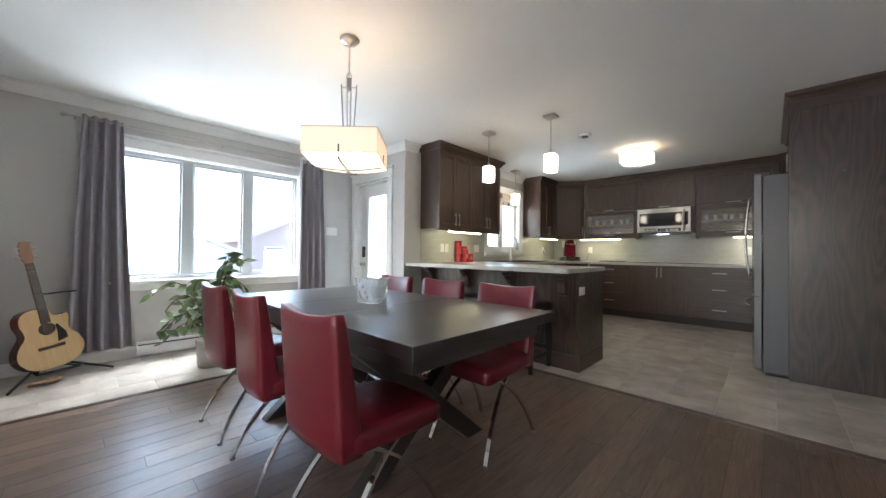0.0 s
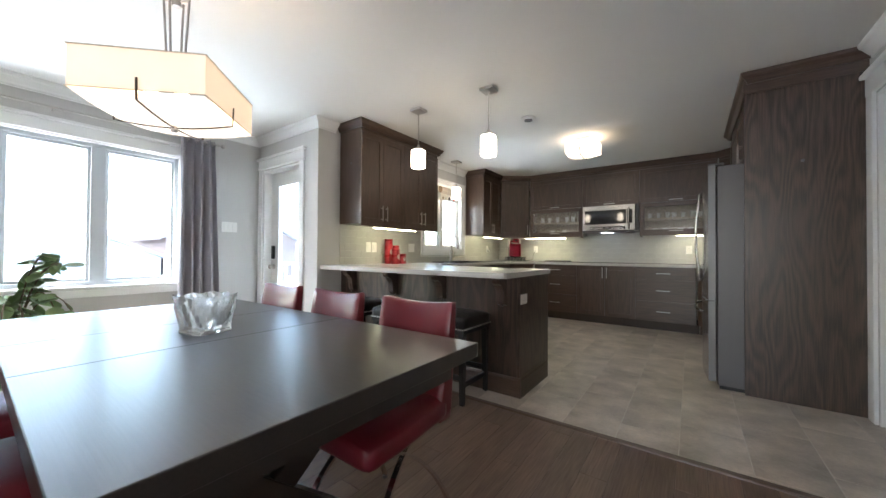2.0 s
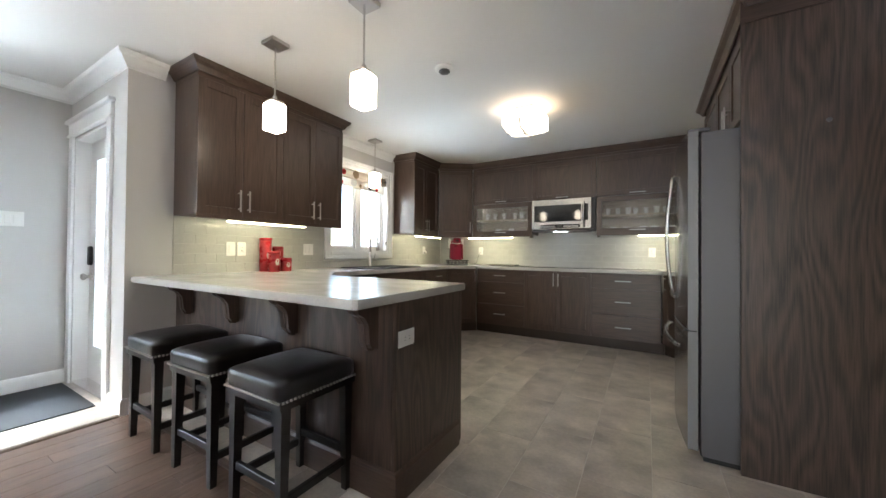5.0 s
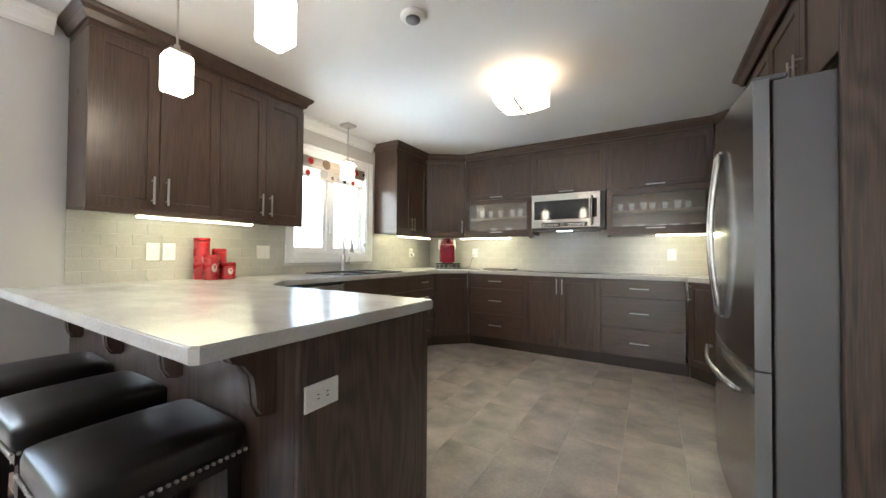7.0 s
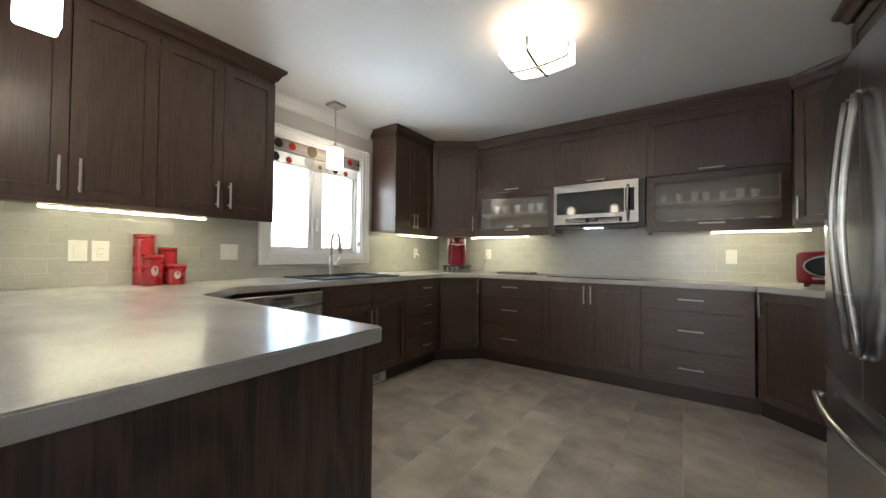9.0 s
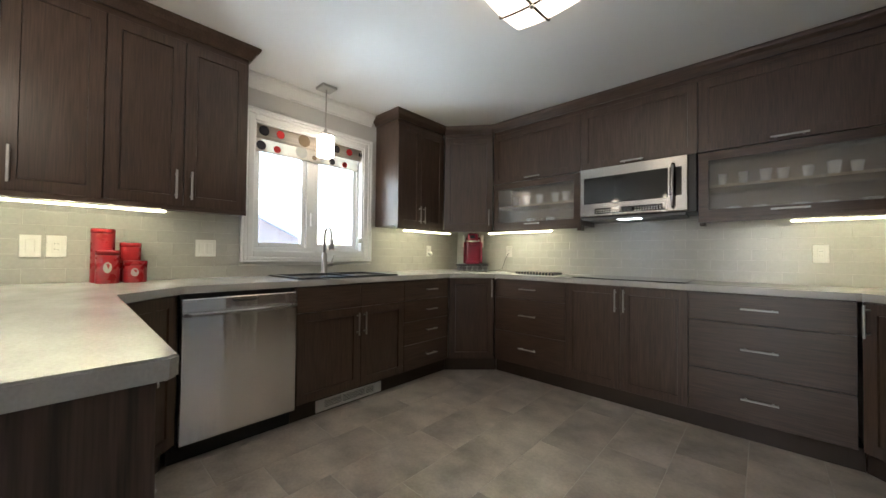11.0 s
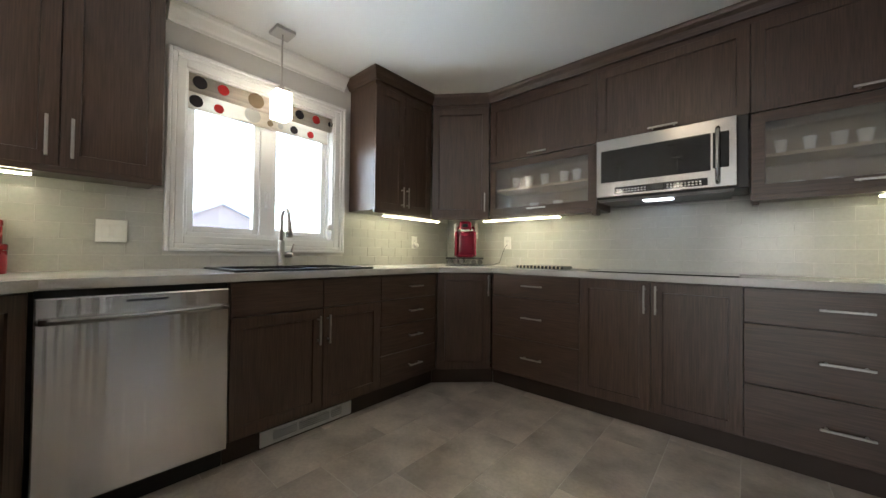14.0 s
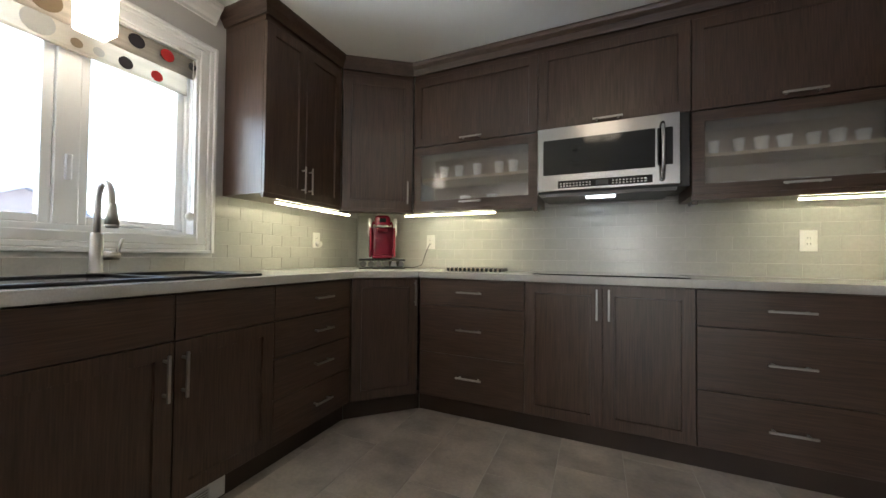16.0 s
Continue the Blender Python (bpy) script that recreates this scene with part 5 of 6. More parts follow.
tab = thing("dining_table", "espresso wooden dining table with crossed trestle legs", "table", pose(-1.345, 1.85, 0))
TL, TW2 = 0.955, 0.50
for a, b in ((-TL, -0.26), (-0.2585, 0.1985), (0.20, TL)):
    bm = bmesh.new()
    soft_box(bm, a, -TW2, 0.700, b, TW2, 0.750, 0.003, 2)
    part("tabletop", bm, TABLE, tab)
bm = bmesh.new()
for q in ((-TL + 0.07, -TW2 + 0.06, TL - 0.07, -TW2 + 0.085), (-TL + 0.07, TW2 - 0.085, TL - 0.07, TW2 - 0.06), (-TL + 0.07, -TW2 + 0.086, -TL + 0.095, TW2 - 0.086), (TL - 0.095, -TW2 + 0.086, TL - 0.07, TW2 - 0.086)):
    box(bm, q[0], q[1], 0.625, q[2], q[3], 0.6995)
part("apron", bm, TABLE, tab)
for sx in (-0.50, 0.50):
    for s in (-1, 1):
        bm = bmesh.new()
        lean = Vector((0, -2 * s * 0.37, 0.62))
        foot, head = Vector((sx + 0.003 * s, s * 0.37, 0.0)), Vector((sx + 0.003 * s, s * 0.37, 0.0)) + lean
        flat = Vector((0, 0.045 * lean.length / 0.62, 0))
        beam = [foot - flat, foot + flat, head + flat, head - flat]
        ring = [[bm.verts.new(q + Vector((dx, 0, 0))) for q in beam] for dx in (-0.036, 0.036)]
        bm.faces.new(ring[0])
        bm.faces.new(ring[1][::-1])
        for i in range(4):
            bm.faces.new((ring[0][i], ring[1][i], ring[1][(i + 1) % 4], ring[0][(i + 1) % 4]))
        bmesh.ops.bevel(bm, geom=bm.edges[:], offset=0.003, segments=1, affect="EDGES")
        part("leg", bm, TABLE, tab, "straight crossing leg")
    bm = bmesh.new()
    soft_box(bm, sx - 0.05, -0.40, 0.63, sx + 0.05, 0.40, 0.699, 0.004, 1)
    part("top_rail", bm, TABLE, tab)
bm = bmesh.new()
soft_box(bm, -0.50, -0.03, 0.32, 0.50, 0.03, 0.40, 0.004, 1)
part("stretcher", bm, TABLE, tab)

bowl = thing("crystal_bowl", "square cut-crystal bowl on the dining table", "bowl", pose(-1.325, 1.845, 0.7505, 0, 0, 14))
bm = bmesh.new()
def crystal_ring(half, z, amp, n=80):
    out = []
    for k in range(n):
        a = 2 * math.pi * k / n
        c, s = math.cos(a), math.sin(a)
        q = (abs(c) ** 8 + abs(s) ** 8) ** (-1 / 8)
        r = half * q * (1 + amp * math.cos(20 * a) * math.cos(95 * z) + amp * math.cos(10 * a + 60 * z))
        out.append(bm.verts.new((r * c, r * s, z + (0.004 * math.cos(8 * a) if z > 0.14 else 0))))
    return out
rings = [crystal_ring(0.066, 0.0, 0), crystal_ring(0.069, 0.010, 0), crystal_ring(0.066, 0.016, 0.01)]
rings += [crystal_ring(0.066 + 0.0185 * ((z - 0.016) / 0.129) ** 1.3, z, 0.035 if z < 0.138 else 0.012) for z in [0.024 + 0.0121 * k for k in range(11)]]
rings += [crystal_ring(0.078, 0.143, 0.01), crystal_ring(0.068, 0.10, 0.0), crystal_ring(0.060, 0.06, 0), crystal_ring(0.052, 0.028, 0)]
for a, b in zip(rings, rings[1:]):
    for i in range(80):
        bm.faces.new((a[i], a[(i + 1) % 80], b[(i + 1) % 80], b[i]))
bm.faces.new(rings[0][::-1])
bm.faces.new(rings[-1])
part("bowl_body", bm, CRYSTAL, bowl)
bm = bmesh.new()
rod(bm, (0, 0, 0.0285), (0, 0, 0.05), 0.034, 0.038, 16)
part("glass_pebbles", bm, CRYSTAL, bowl)


def bar_stool(m, label):
    s = thing("bar_stool", label, "stool", m, "stools at the bar")
    bm = bmesh.new()
    cushion(bm, (0.195, 0.20, 0.045), 0.03, 7, lambda p: (p.x, p.y, p.z + 0.565 + (0.02 * (1 - (p.x / 0.2) ** 2) * (1 - (p.y / 0.2) ** 2) if p.z > 0 else 0)))
    seat = part("seat", bm, LEATHER_BLACK, s, smooth=True)
    bm = bmesh.new()
    box(bm, -0.188, -0.193, 0.495, 0.188, 0.193, 0.528)
    part("seat_frame", bm, STOOL_WOOD, s)
    bm = bmesh.new()
    for k in range(22):
        f = -0.186 + 0.372 * k / 21
        for q in ((f, -0.2005), (f, 0.2005), (-0.1955, f), (0.1955, f)):
            bmesh.ops.create_icosphere(bm, subdivisions=1, radius=0.0066, matrix=Matrix.Translation((*q, 0.531)))
    part("nail_trim", bm, NICKEL, seat, "trim of small brass-coloured nail heads", smooth=True)
    for x in (-1, 1):
        for y in (-1, 1):
            bm = bmesh.new()
            a, b = 0.021, 0.015
            lo = [bm.verts.new((x * 0.165 + i * b, y * 0.168 + j * b, 0)) for i, j in ((-1, -1), (1, -1), (1, 1), (-1, 1))]
            hi = [bm.verts.new((x * 0.160 + i * a, y * 0.163 + j * a, 0.4945)) for i, j in ((-1, -1), (1, -1), (1, 1), (-1, 1))]
            bm.faces.new(lo[::-1])
            bm.faces.new(hi)
            for k in range(4):
                bm.faces.new((lo[k], lo[(k + 1) % 4], hi[(k + 1) % 4], hi[k]))
            part("leg", bm, STOOL_WOOD, s)
    for y in (-1, 1):
        bm = bmesh.new()
        soft_box(bm, -0.145, y * 0.165 - 0.011, 0.165, 0.145, y * 0.165 + 0.011, 0.20, 0.003, 1)
        part("stretcher", bm, STOOL_WOOD, s)
        bm = bmesh.new()
        soft_box(bm, y * 0.162 - 0.011, -0.148, 0.115, y * 0.162 + 0.011, 0.148, 0.15, 0.003, 1)
        part("stretcher", bm, STOOL_WOOD, s)
    return s


stool = bar_stool(pose(-1.245, 3.505, 0.0), "black leather bar stool with nail-head trim")
copy_thing(stool, pose(-1.79, 3.51, 0, 0, 0, 2))
copy_thing(stool, pose(-2.345, 3.505, 0, 0, 0, -1))

# ---- curtains ----
cr = thing("curtain_rod", "thin white curtain rod with round finials", "curtain rod")
bm = bmesh.new()
rod(bm, (WX + 0.10, 0.50, 2.225), (WX + 0.10, 2.94, 2.225), 0.0085, n=12)
part("rod", bm, NICKEL, cr)
for y in (0.49, 2.95):
    bm = bmesh.new()
    bmesh.ops.create_uvsphere(bm, u_segments=14, v_segments=10, radius=0.022, matrix=Matrix.Translation((WX + 0.10, y, 2.225)))
    part("finial", bm, NICKEL, cr, smooth=True)
for y in (0.56, 1.70, 2.89):
    bm = bmesh.new()
    rod(bm, (WX + 0.001, y, 2.225), (WX + 0.10, y, 2.225), 0.006, n=8)
    part("bracket", bm, NICKEL, cr)


def curtain(y_top, y_low, z_low, folds, seed, label):
    rnd = random.Random(seed)
    bm = bmesh.new()
    nu, nv = folds * 12, 22
    ph = [rnd.uniform(-0.5, 0.5) for k in range(folds + 1)]
    sheets = []
    for side in (0, 1):
        rows = []
        for j in range(nv + 1):
            v = j / nv
            z = 2.255 + (z_low - 2.255) * v
            row = []
            for i in range(nu + 1):
                u = i / nu
                y = (y_top[0] + (y_top[1] - y_top[0]) * u) * (1 - v) + (y_low[0] + (y_low[1] - y_low[0]) * u) * v
                w = math.sin(2 * math.pi * folds * u + 0.5 * math.sin(3 * v + ph[int(u * folds)] * v))
                depth = 0.034 + 0.022 * v
                x = WX + 0.10 + depth * w + 0.012 * math.sin(5 * u + 2 * v) * v + 0.003 * side
                row.append(bm.verts.new((x, y + 0.01 * v * math.sin(9 * u), z)))
            rows.append(row)
        sheets.append(rows)
    for rows in sheets:
        for a, b in zip(rows, rows[1:]):
            for i in range(nu):
                bm.faces.new((a[i], a[i + 1], b[i + 1], b[i]))
    c = thing("curtain", label, "curtain", group="dining room curtains")
    part("drape", bm, CURTAIN, c, smooth=True)
    for k in range(folds * 2):
        u = (k + 0.5) / (folds * 2)
        y = y_top[0] + (y_top[1] - y_top[0]) * u
        bm = bmesh.new()
        pts = [(WX + 0.10 + 0.022 * math.cos(a), y, 2.225 + 0.022 * math.sin(a)) for a in [2 * math.pi * q / 14 for q in range(15)]]
        sweep(bm, pts, 0.006, 0.006, 6, up=(0, 1, 0))
        part("grommet", bm, NICKEL, c)
    return c


curtain((0.60, 0.87), (0.53, 0.96), 0.135, 4, 3, "long grey satin curtain gathered beside the window")
curtain((2.56, 2.87), (2.54, 2.93), 0.135, 4, 8, "long grey satin curtain gathered beside the window")

# ---- guitar on its stand ----
G = pose(-3.80, 0.475, 0.09, 0, 0, 118) @ pose(0, 0, 0, -9, -8, 0)
gt = thing("acoustic_guitar", "acoustic guitar with spruce top and dark red sides", "guitar", G)
half = [(0.0, 0.0), (0.09, 0.006), (0.155, 0.04), (0.195, 0.10), (0.200, 0.155), (0.180, 0.215), (0.145, 0.265), (0.132, 0.30), (0.138, 0.345), (0.148, 0.39), (0.135, 0.45), (0.095, 0.485), (0.03, 0.495)]
cut = [(0.0, 0.0), (0.09, 0.006), (0.155, 0.04), (0.195, 0.10), (0.200, 0.155), (0.180, 0.215), (0.145, 0.265), (0.132, 0.30), (0.138, 0.345), (0.148, 0.39), (0.140, 0.42), (0.10, 0.415), (0.05, 0.43), (0.03, 0.495)]
corners = [(x, z) for x, z in cut] + [(-x, z) for x, z in half[::-1][:-1]]
outline = []
for i, p1 in enumerate(corners):
    p0, p2, p3 = corners[i - 1], corners[(i + 1) % len(corners)], corners[(i + 2) % len(corners)]
    for f in (0, 0.25, 0.5, 0.75):
        outline.append(tuple(0.5 * (2 * p1[j] + (p2[j] - p0[j]) * f + (2 * p0[j] - 5 * p1[j] + 4 * p2[j] - p3[j]) * f * f + (3 * p1[j] - p0[j] - 3 * p2[j] + p3[j]) * f ** 3) for j in (0, 1)))


def slab(bm, pts, y0, y1, inset=0.0):
    k = len(pts)
    a = [bm.verts.new((x * (1 - inset), y0, z + inset * (0.2 - z))) for x, z in pts]
    b = [bm.verts.new((x, y1, z)) for x, z in pts]
    caps = [bm.faces.new(a), bm.faces.new(b[::-1])]
    for i in range(k):
        bm.faces.new((a[i], b[i], b[(i + 1) % k], a[(i + 1) % k]))
    for f in caps:
        f.normal_update()
    bmesh.ops.triangulate(bm, faces=caps)


bm = bmesh.new()
slab(bm, outline, -0.05, 0.05)
part("body", bm, MAHOGANY, gt, "dark red mahogany sides and back")
bm = bmesh.new()
slab(bm, [(x * 0.985, z * 0.985 + 0.003) for x, z in outline], -0.0535, -0.0505)
part("top", bm, SPRUCE, gt, "golden spruce top")
bm = bmesh.new()
rod(bm, (0, -0.0538, 0.32), (0, -0.0545, 0.32), 0.05, n=28)
part("sound_hole", bm, ROSEWOOD, gt)
bm = bmesh.new()
slab(bm, [(0.045, 0.20), (0.11, 0.215), (0.105, 0.27), (0.062, 0.35), (0.05, 0.33), (0.055, 0.29)], -0.0555, -0.0537)
part("pickguard", bm, BLACK, gt, "dark pickguard")
bm = bmesh.new()
soft_box(bm, -0.08, -0.062, 0.16, 0.08, -0.0537, 0.185, 0.003, 1)
part("bridge", bm, ROSEWOOD, gt)
bm = bmesh.new()
prism2 = [(-0.028, 0.37), (0.028, 0.37), (0.022, 0.86), (-0.022, 0.86)]
slab(bm, prism2, -0.066, -0.0537)
neck = part("fretboard", bm, ROSEWOOD, gt, "rosewood fretboard")
bm = bmesh.new()
for k in range(15):
    z = 0.86 - 0.32 * (1 - 2 ** (-(k + 1) / 12.0)) / 0.5
    box(bm, -0.024, -0.0672, z - 0.001, 0.024, -0.0661, z + 0.001)
part("frets", bm, NICKEL, neck)
bm = bmesh.new()
slab(bm, [(-0.021, 0.49), (0.021, 0.49), (0.019, 0.86), (-0.019, 0.86)], -0.0535, -0.032)
part("neck", bm, GUITAR_NECK, gt)
bm = bmesh.new()
slab(bm, [(-0.022, 0.861), (0.022, 0.861), (0.036, 0.90), (0.030, 1.00), (0.042, 1.03), (-0.02, 1.035), (-0.036, 0.99), (-0.034, 0.90)], -0.058, -0.04)
head = part("headstock", bm, GUITAR_NECK, gt)
for k in range(3):
    for s in (-1, 1):
        bm = bmesh.new()
        rod(bm, (s * 0.034, -0.05, 0.905 + k * 0.038), (s * 0.06, -0.05, 0.905 + k * 0.038), 0.006, 0.009, 10)
        part("tuning_peg", bm, NICKEL, head)
bm = bmesh.new()
for k in range(6):
    rod(bm, (-0.025 + k * 0.01, -0.0665, 0.175), (-0.016 + k * 0.0064, -0.069, 0.865), 0.0005, n=4)
part("strings", bm, NICKEL, gt)
st = thing("guitar_stand", "black tubular guitar stand on the floor", "guitar stand", pose(-3.80, 0.475, 0, 0, 0, 118))
bm = bmesh.new()
rod(bm, (0, 0.10, 0.12), (-0.01, 0.155, 0.68), 0.011, n=10)
part("mast", bm, BLACK, st)
bm = bmesh.new()
sweep(bm, [(-0.09, 0.02, 0.70), (-0.085, 0.09, 0.69), (-0.05, 0.15, 0.68), (0.05, 0.15, 0.68), (0.12, 0.12, 0.69), (0.13, 0.0, 0.70)], 0.014, 0.014, 8)
part("neck_yoke", bm, BLACK, st)
for a in (-0.32, 0.32):
    bm = bmesh.new()
    rod(bm, (0, 0.09, 0.15), (a, -0.16, 0.01), 0.010, n=10)
    part("leg", bm, BLACK, st)
bm = bmesh.new()
rod(bm, (0, 0.10, 0.15), (0, 0.24, 0.01), 0.010, n=10)
part("leg", bm, BLACK, st)
bm = bmesh.new()
rod(bm, (-0.13, -0.07, 0.075), (0.13, -0.07, 0.075), 0.009, n=10)
for a in (-0.13, 0.13):
    rod(bm, (a, -0.07, 0.075), (a, -0.085, 0.10), 0.009, n=8)
    rod(bm, (a, -0.07, 0.075), (a * 0.4, 0.09, 0.10), 0.008, n=8)
part("cradle", bm, BLACK, st)
bm = bmesh.new()
sweep(bm, [(-3.62, 0.36, 0.02), (-3.60, 0.42, 0.03), (-3.63, 0.49, 0.028), (-3.70, 0.50, 0.02)], 0.05, 0.03, 8)
solid("guitar_strap", bm, CARDBOARD, "rolled tan leather strap on the floor", "strap", smooth=True)

# ---- plant ----
pl = thing("potted_plant", "leafy green houseplant in a cream pot by the window", "plant", pose(-3.30, 1.455, 0))
bm = bmesh.new()
lathe(bm, [(0.098, 0.0), (0.104, 0.01), (0.114, 0.215), (0.120, 0.22), (0.120, 0.250), (0.108, 0.250), (0.100, 0.21)], n=28)
part("pot", bm, POT, pl, smooth=True)
bm = bmesh.new()
lathe(bm, [(0.0995, 0.2105), (0.098, 0.216), (0.02, 0.222)], n=20)
part("soil", bm, SOIL, pl)
bm = bmesh.new()
rows = []
for j in range(9):
    v = j / 8
    w = 0.036 * math.sin(math.pi * v ** 0.8) ** 0.8 if 0 < v < 1 else 0.0005
    rows.append([bm.verts.new((s * w, v * 0.082, -0.018 * v * v - 0.012 * (abs(s) * 0.0 + (1 - abs(s))) * math.sin(math.pi * v) + 0.004 * s * s)) for s in (-1, -0.5, 0, 0.5, 1)])
for a, b in zip(rows, rows[1:]):
    for i in range(4):
        bm.faces.new((a[i], a[i + 1], b[i + 1], b[i]))
leaf_mesh = mesh_of("leaf", bm, LEAF, True)
rnd = random.Random(12)
for k in range(27):
    a = rnd.uniform(0, 2 * math.pi)
    reach = rnd.uniform(0.14, 0.42)
    if k < 5:
        a, reach = -1.57 + rnd.uniform(-0.7, 0.7), rnd.uniform(0.34, 0.48)
    top = rnd.uniform(0.50, 0.93)
    if k in (5, 6, 7, 10, 11):
        a, reach, top = 1.2 + 0.2 * (k - 7), rnd.uniform(0.16, 0.32), rnd.uniform(0.96, 1.05)
    if k in (8, 9):
        top = rnd.uniform(0.36, 0.42)
    pts = []
    for i in range(11):
        f = i / 10
        droop = 0.0 if top > 0.95 else 0.21 * f ** 3
        pts.append(Vector((math.cos(a) * reach * f ** 1.3, math.sin(a) * reach * f ** 1.3, 0.215 + (top - 0.215) * math.sin(f * math.pi * 0.55) - droop + 0.0)))
    bm = bmesh.new()
    sweep(bm, pts, 0.008, 0.008, 6, up=(0.3, 0.2, 1))
    stem = part("stem", bm, BARK, pl)
    for i in range(10):
        f = 0.30 + 0.70 * i / 9
        q = f * 10
        i0 = min(9, int(q))
        base = pts[i0].lerp(pts[i0 + 1], q - i0)
        lf = new("leaf", leaf_mesh)
        lf.parent = stem
        sc = rnd.uniform(0.85, 1.35)
        lf.matrix_local = Matrix.Translation(base) @ Euler((rnd.uniform(-1.0, 0.3), rnd.uniform(-0.5, 0.5), rnd.uniform(0, 2 * math.pi))).to_matrix().to_4x4() @ Matrix.Scale(sc, 4)

bm = bmesh.new()
soft_box(bm, -4.03, 2.86, 0.001, -3.22, 3.36, 0.010, 0.003, 1)
solid("door_mat", bm, MAT, "charcoal door mat on the tile by the garden door", "mat")

# ---- things on the worktop ----
def canister(x, y, r, h, window):
    c = thing("canister", "round red enamel kitchen canister" + (" with an oval window" if window else ""), "canister", pose(x, y, 0.9305), "red canister set")
    bm = bmesh.new()
    lathe(bm, [(r * 0.97, 0.0), (r, 0.004), (r, h - 0.03), (r * 0.98, h - 0.027)], n=28)
    body = part("body", bm, RED_TIN, c, smooth=True)
    bm = bmesh.new()
    lathe(bm, [(r * 1.02, h - 0.0265), (r * 1.03, h - 0.006), (r * 0.97, h)], n=28)
    part("lid", bm, RED_TIN, c, "red lid", smooth=True)
    if window:
        a = math.atan2(4.2 - y, -0.4 - x)
        bm = bmesh.new()
        k = 24
        m = Matrix.Rotation(a, 4, "Z")
        vs = []
        for i in range(k):
            t = 2 * math.pi * i / k
            u, v = 0.017 * math.cos(t), 0.030 * math.sin(t)
            ang2 = u / r
            vs.append(bm.verts.new(m @ Vector(((r + 0.0012) * math.cos(ang2), (r + 0.0012) * math.sin(ang2), h * 0.48 + v * min(1, h / 0.16)))))
        bm.faces.new(vs)
        w = part("window", bm, mat("clear_canister_window", (0.45, 0.42, 0.40), 0.15), body, "pale oval window")


canister(-2.805, 4.345, 0.050, 0.300, True)
canister(-2.80, 4.462, 0.047, 0.225, False)
canister(-2.70, 4.362, 0.050, 0.180, True)
canister(-2.705, 4.475, 0.053, 0.122, True)

cf = thing("coffee_maker", "red single-cup coffee maker with a silver collar", "coffee maker", pose(-2.43, 7.25, 1.0055, 0, 0, 35) @ Matrix.Scale(0.94, 4))
bm = bmesh.new()
cushion(bm, (0.092, 0.06, 0.155), 0.022, 6, lambda p: (p.x, p.y + 0.07, p.z + 0.165))
part("tower", bm, RED_PLASTIC, cf, smooth=True)
for s2 in (-1, 1):
    bm = bmesh.new()
    cushion(bm, (0.011, 0.085, 0.125), 0.008, 5, lambda p: (p.x + s2 * (0.100 - 0.05 * (p.z + 0.125) * 0.3), p.y + 0.035, p.z + 0.135))
    part("side_rib", bm, RED_PLASTIC, cf, smooth=True)
bm = bmesh.new()
cushion(bm, (0.070, 0.10, 0.052), 0.030, 6, lambda p: (p.x * (1 - 0.12 * (p.y < 0)), p.y - 0.015, p.z + 0.305))
head = part("head", bm, RED_PLASTIC, cf, smooth=True)
bm = bmesh.new()
soft_box(bm, -0.026, -0.117, 0.298, 0.026, -0.114, 0.330, 0.001, 1)
part("display", bm, GLOSSY_BLACK, head, "small dark display")
bm = bmesh.new()
sweep(bm, [(0.072 * math.cos(a), -0.015 + 0.108 * math.sin(a), 0.262 + 0.012 * abs(math.cos(a))) for a in [math.pi + math.pi * k / 14 for k in range(15)]], 0.014, 0.020, 8)
part("collar", bm, NICKEL, head, "silver half-ring collar", smooth=True)
bm = bmesh.new()
lathe(bm, [(0.030, 0.215), (0.046, 0.225), (0.048, 0.256)], (0, -0.03, 0), 20)
part("spout", bm, RED_PLASTIC, cf, smooth=True)
bm = bmesh.new()
cushion(bm, (0.085, 0.095, 0.016), 0.012, 5, lambda p: (p.x, p.y - 0.015, p.z + 0.016))
part("drip_tray", bm, RED_PLASTIC, cf, smooth=True)
for s2 in (-1, 1):
    bm = bmesh.new()
    cushion(bm, (0.016, 0.06, 0.075), 0.012, 5, lambda p: (p.x + s2 * 0.108, p.y + 0.075, p.z + 0.27))
    part("water_tank", bm, PLATE, cf, "pale translucent tank side", smooth=True)
tr = thing("pod_drawer", "dark wire coffee-pod drawer under the coffee maker", "drawer", pose(-2.43, 7.25, 0.9305, 0, 0, 35))
bm = bmesh.new()
soft_box(bm, -0.17, -0.17, 0.06, 0.17, 0.16, 0.0745, 0.004, 1)
soft_box(bm, -0.17, -0.17, 0.0, 0.17, 0.16, 0.008, 0.003, 1)
part("shell", bm, BLACK, tr)
for k in range(6):
    bm = bmesh.new()
    rod(bm, (-0.14 + k * 0.056, -0.15, 0.035), (-0.14 + k * 0.056, 0.15, 0.035), 0.023, 0.020, 12)
    part("pod", bm, FRIDGE_SIDE, tr)
bm = bmesh.new()
sweep(bm, [(-2.125, NY - 0.02, 1.13), (-2.125, NY - 0.045, 1.12), (-2.15, NY - 0.06, 1.05), (-2.17, NY - 0.08, 0.96), (-2.22, NY - 0.12, 0.936), (-2.30, NY - 0.16, 0.937)], 0.006, 0.006, 8, up=(0, 1, 0))
solid("power_cord", bm, BLACK, "thin black power cord from the outlet", "cord", smooth=True)

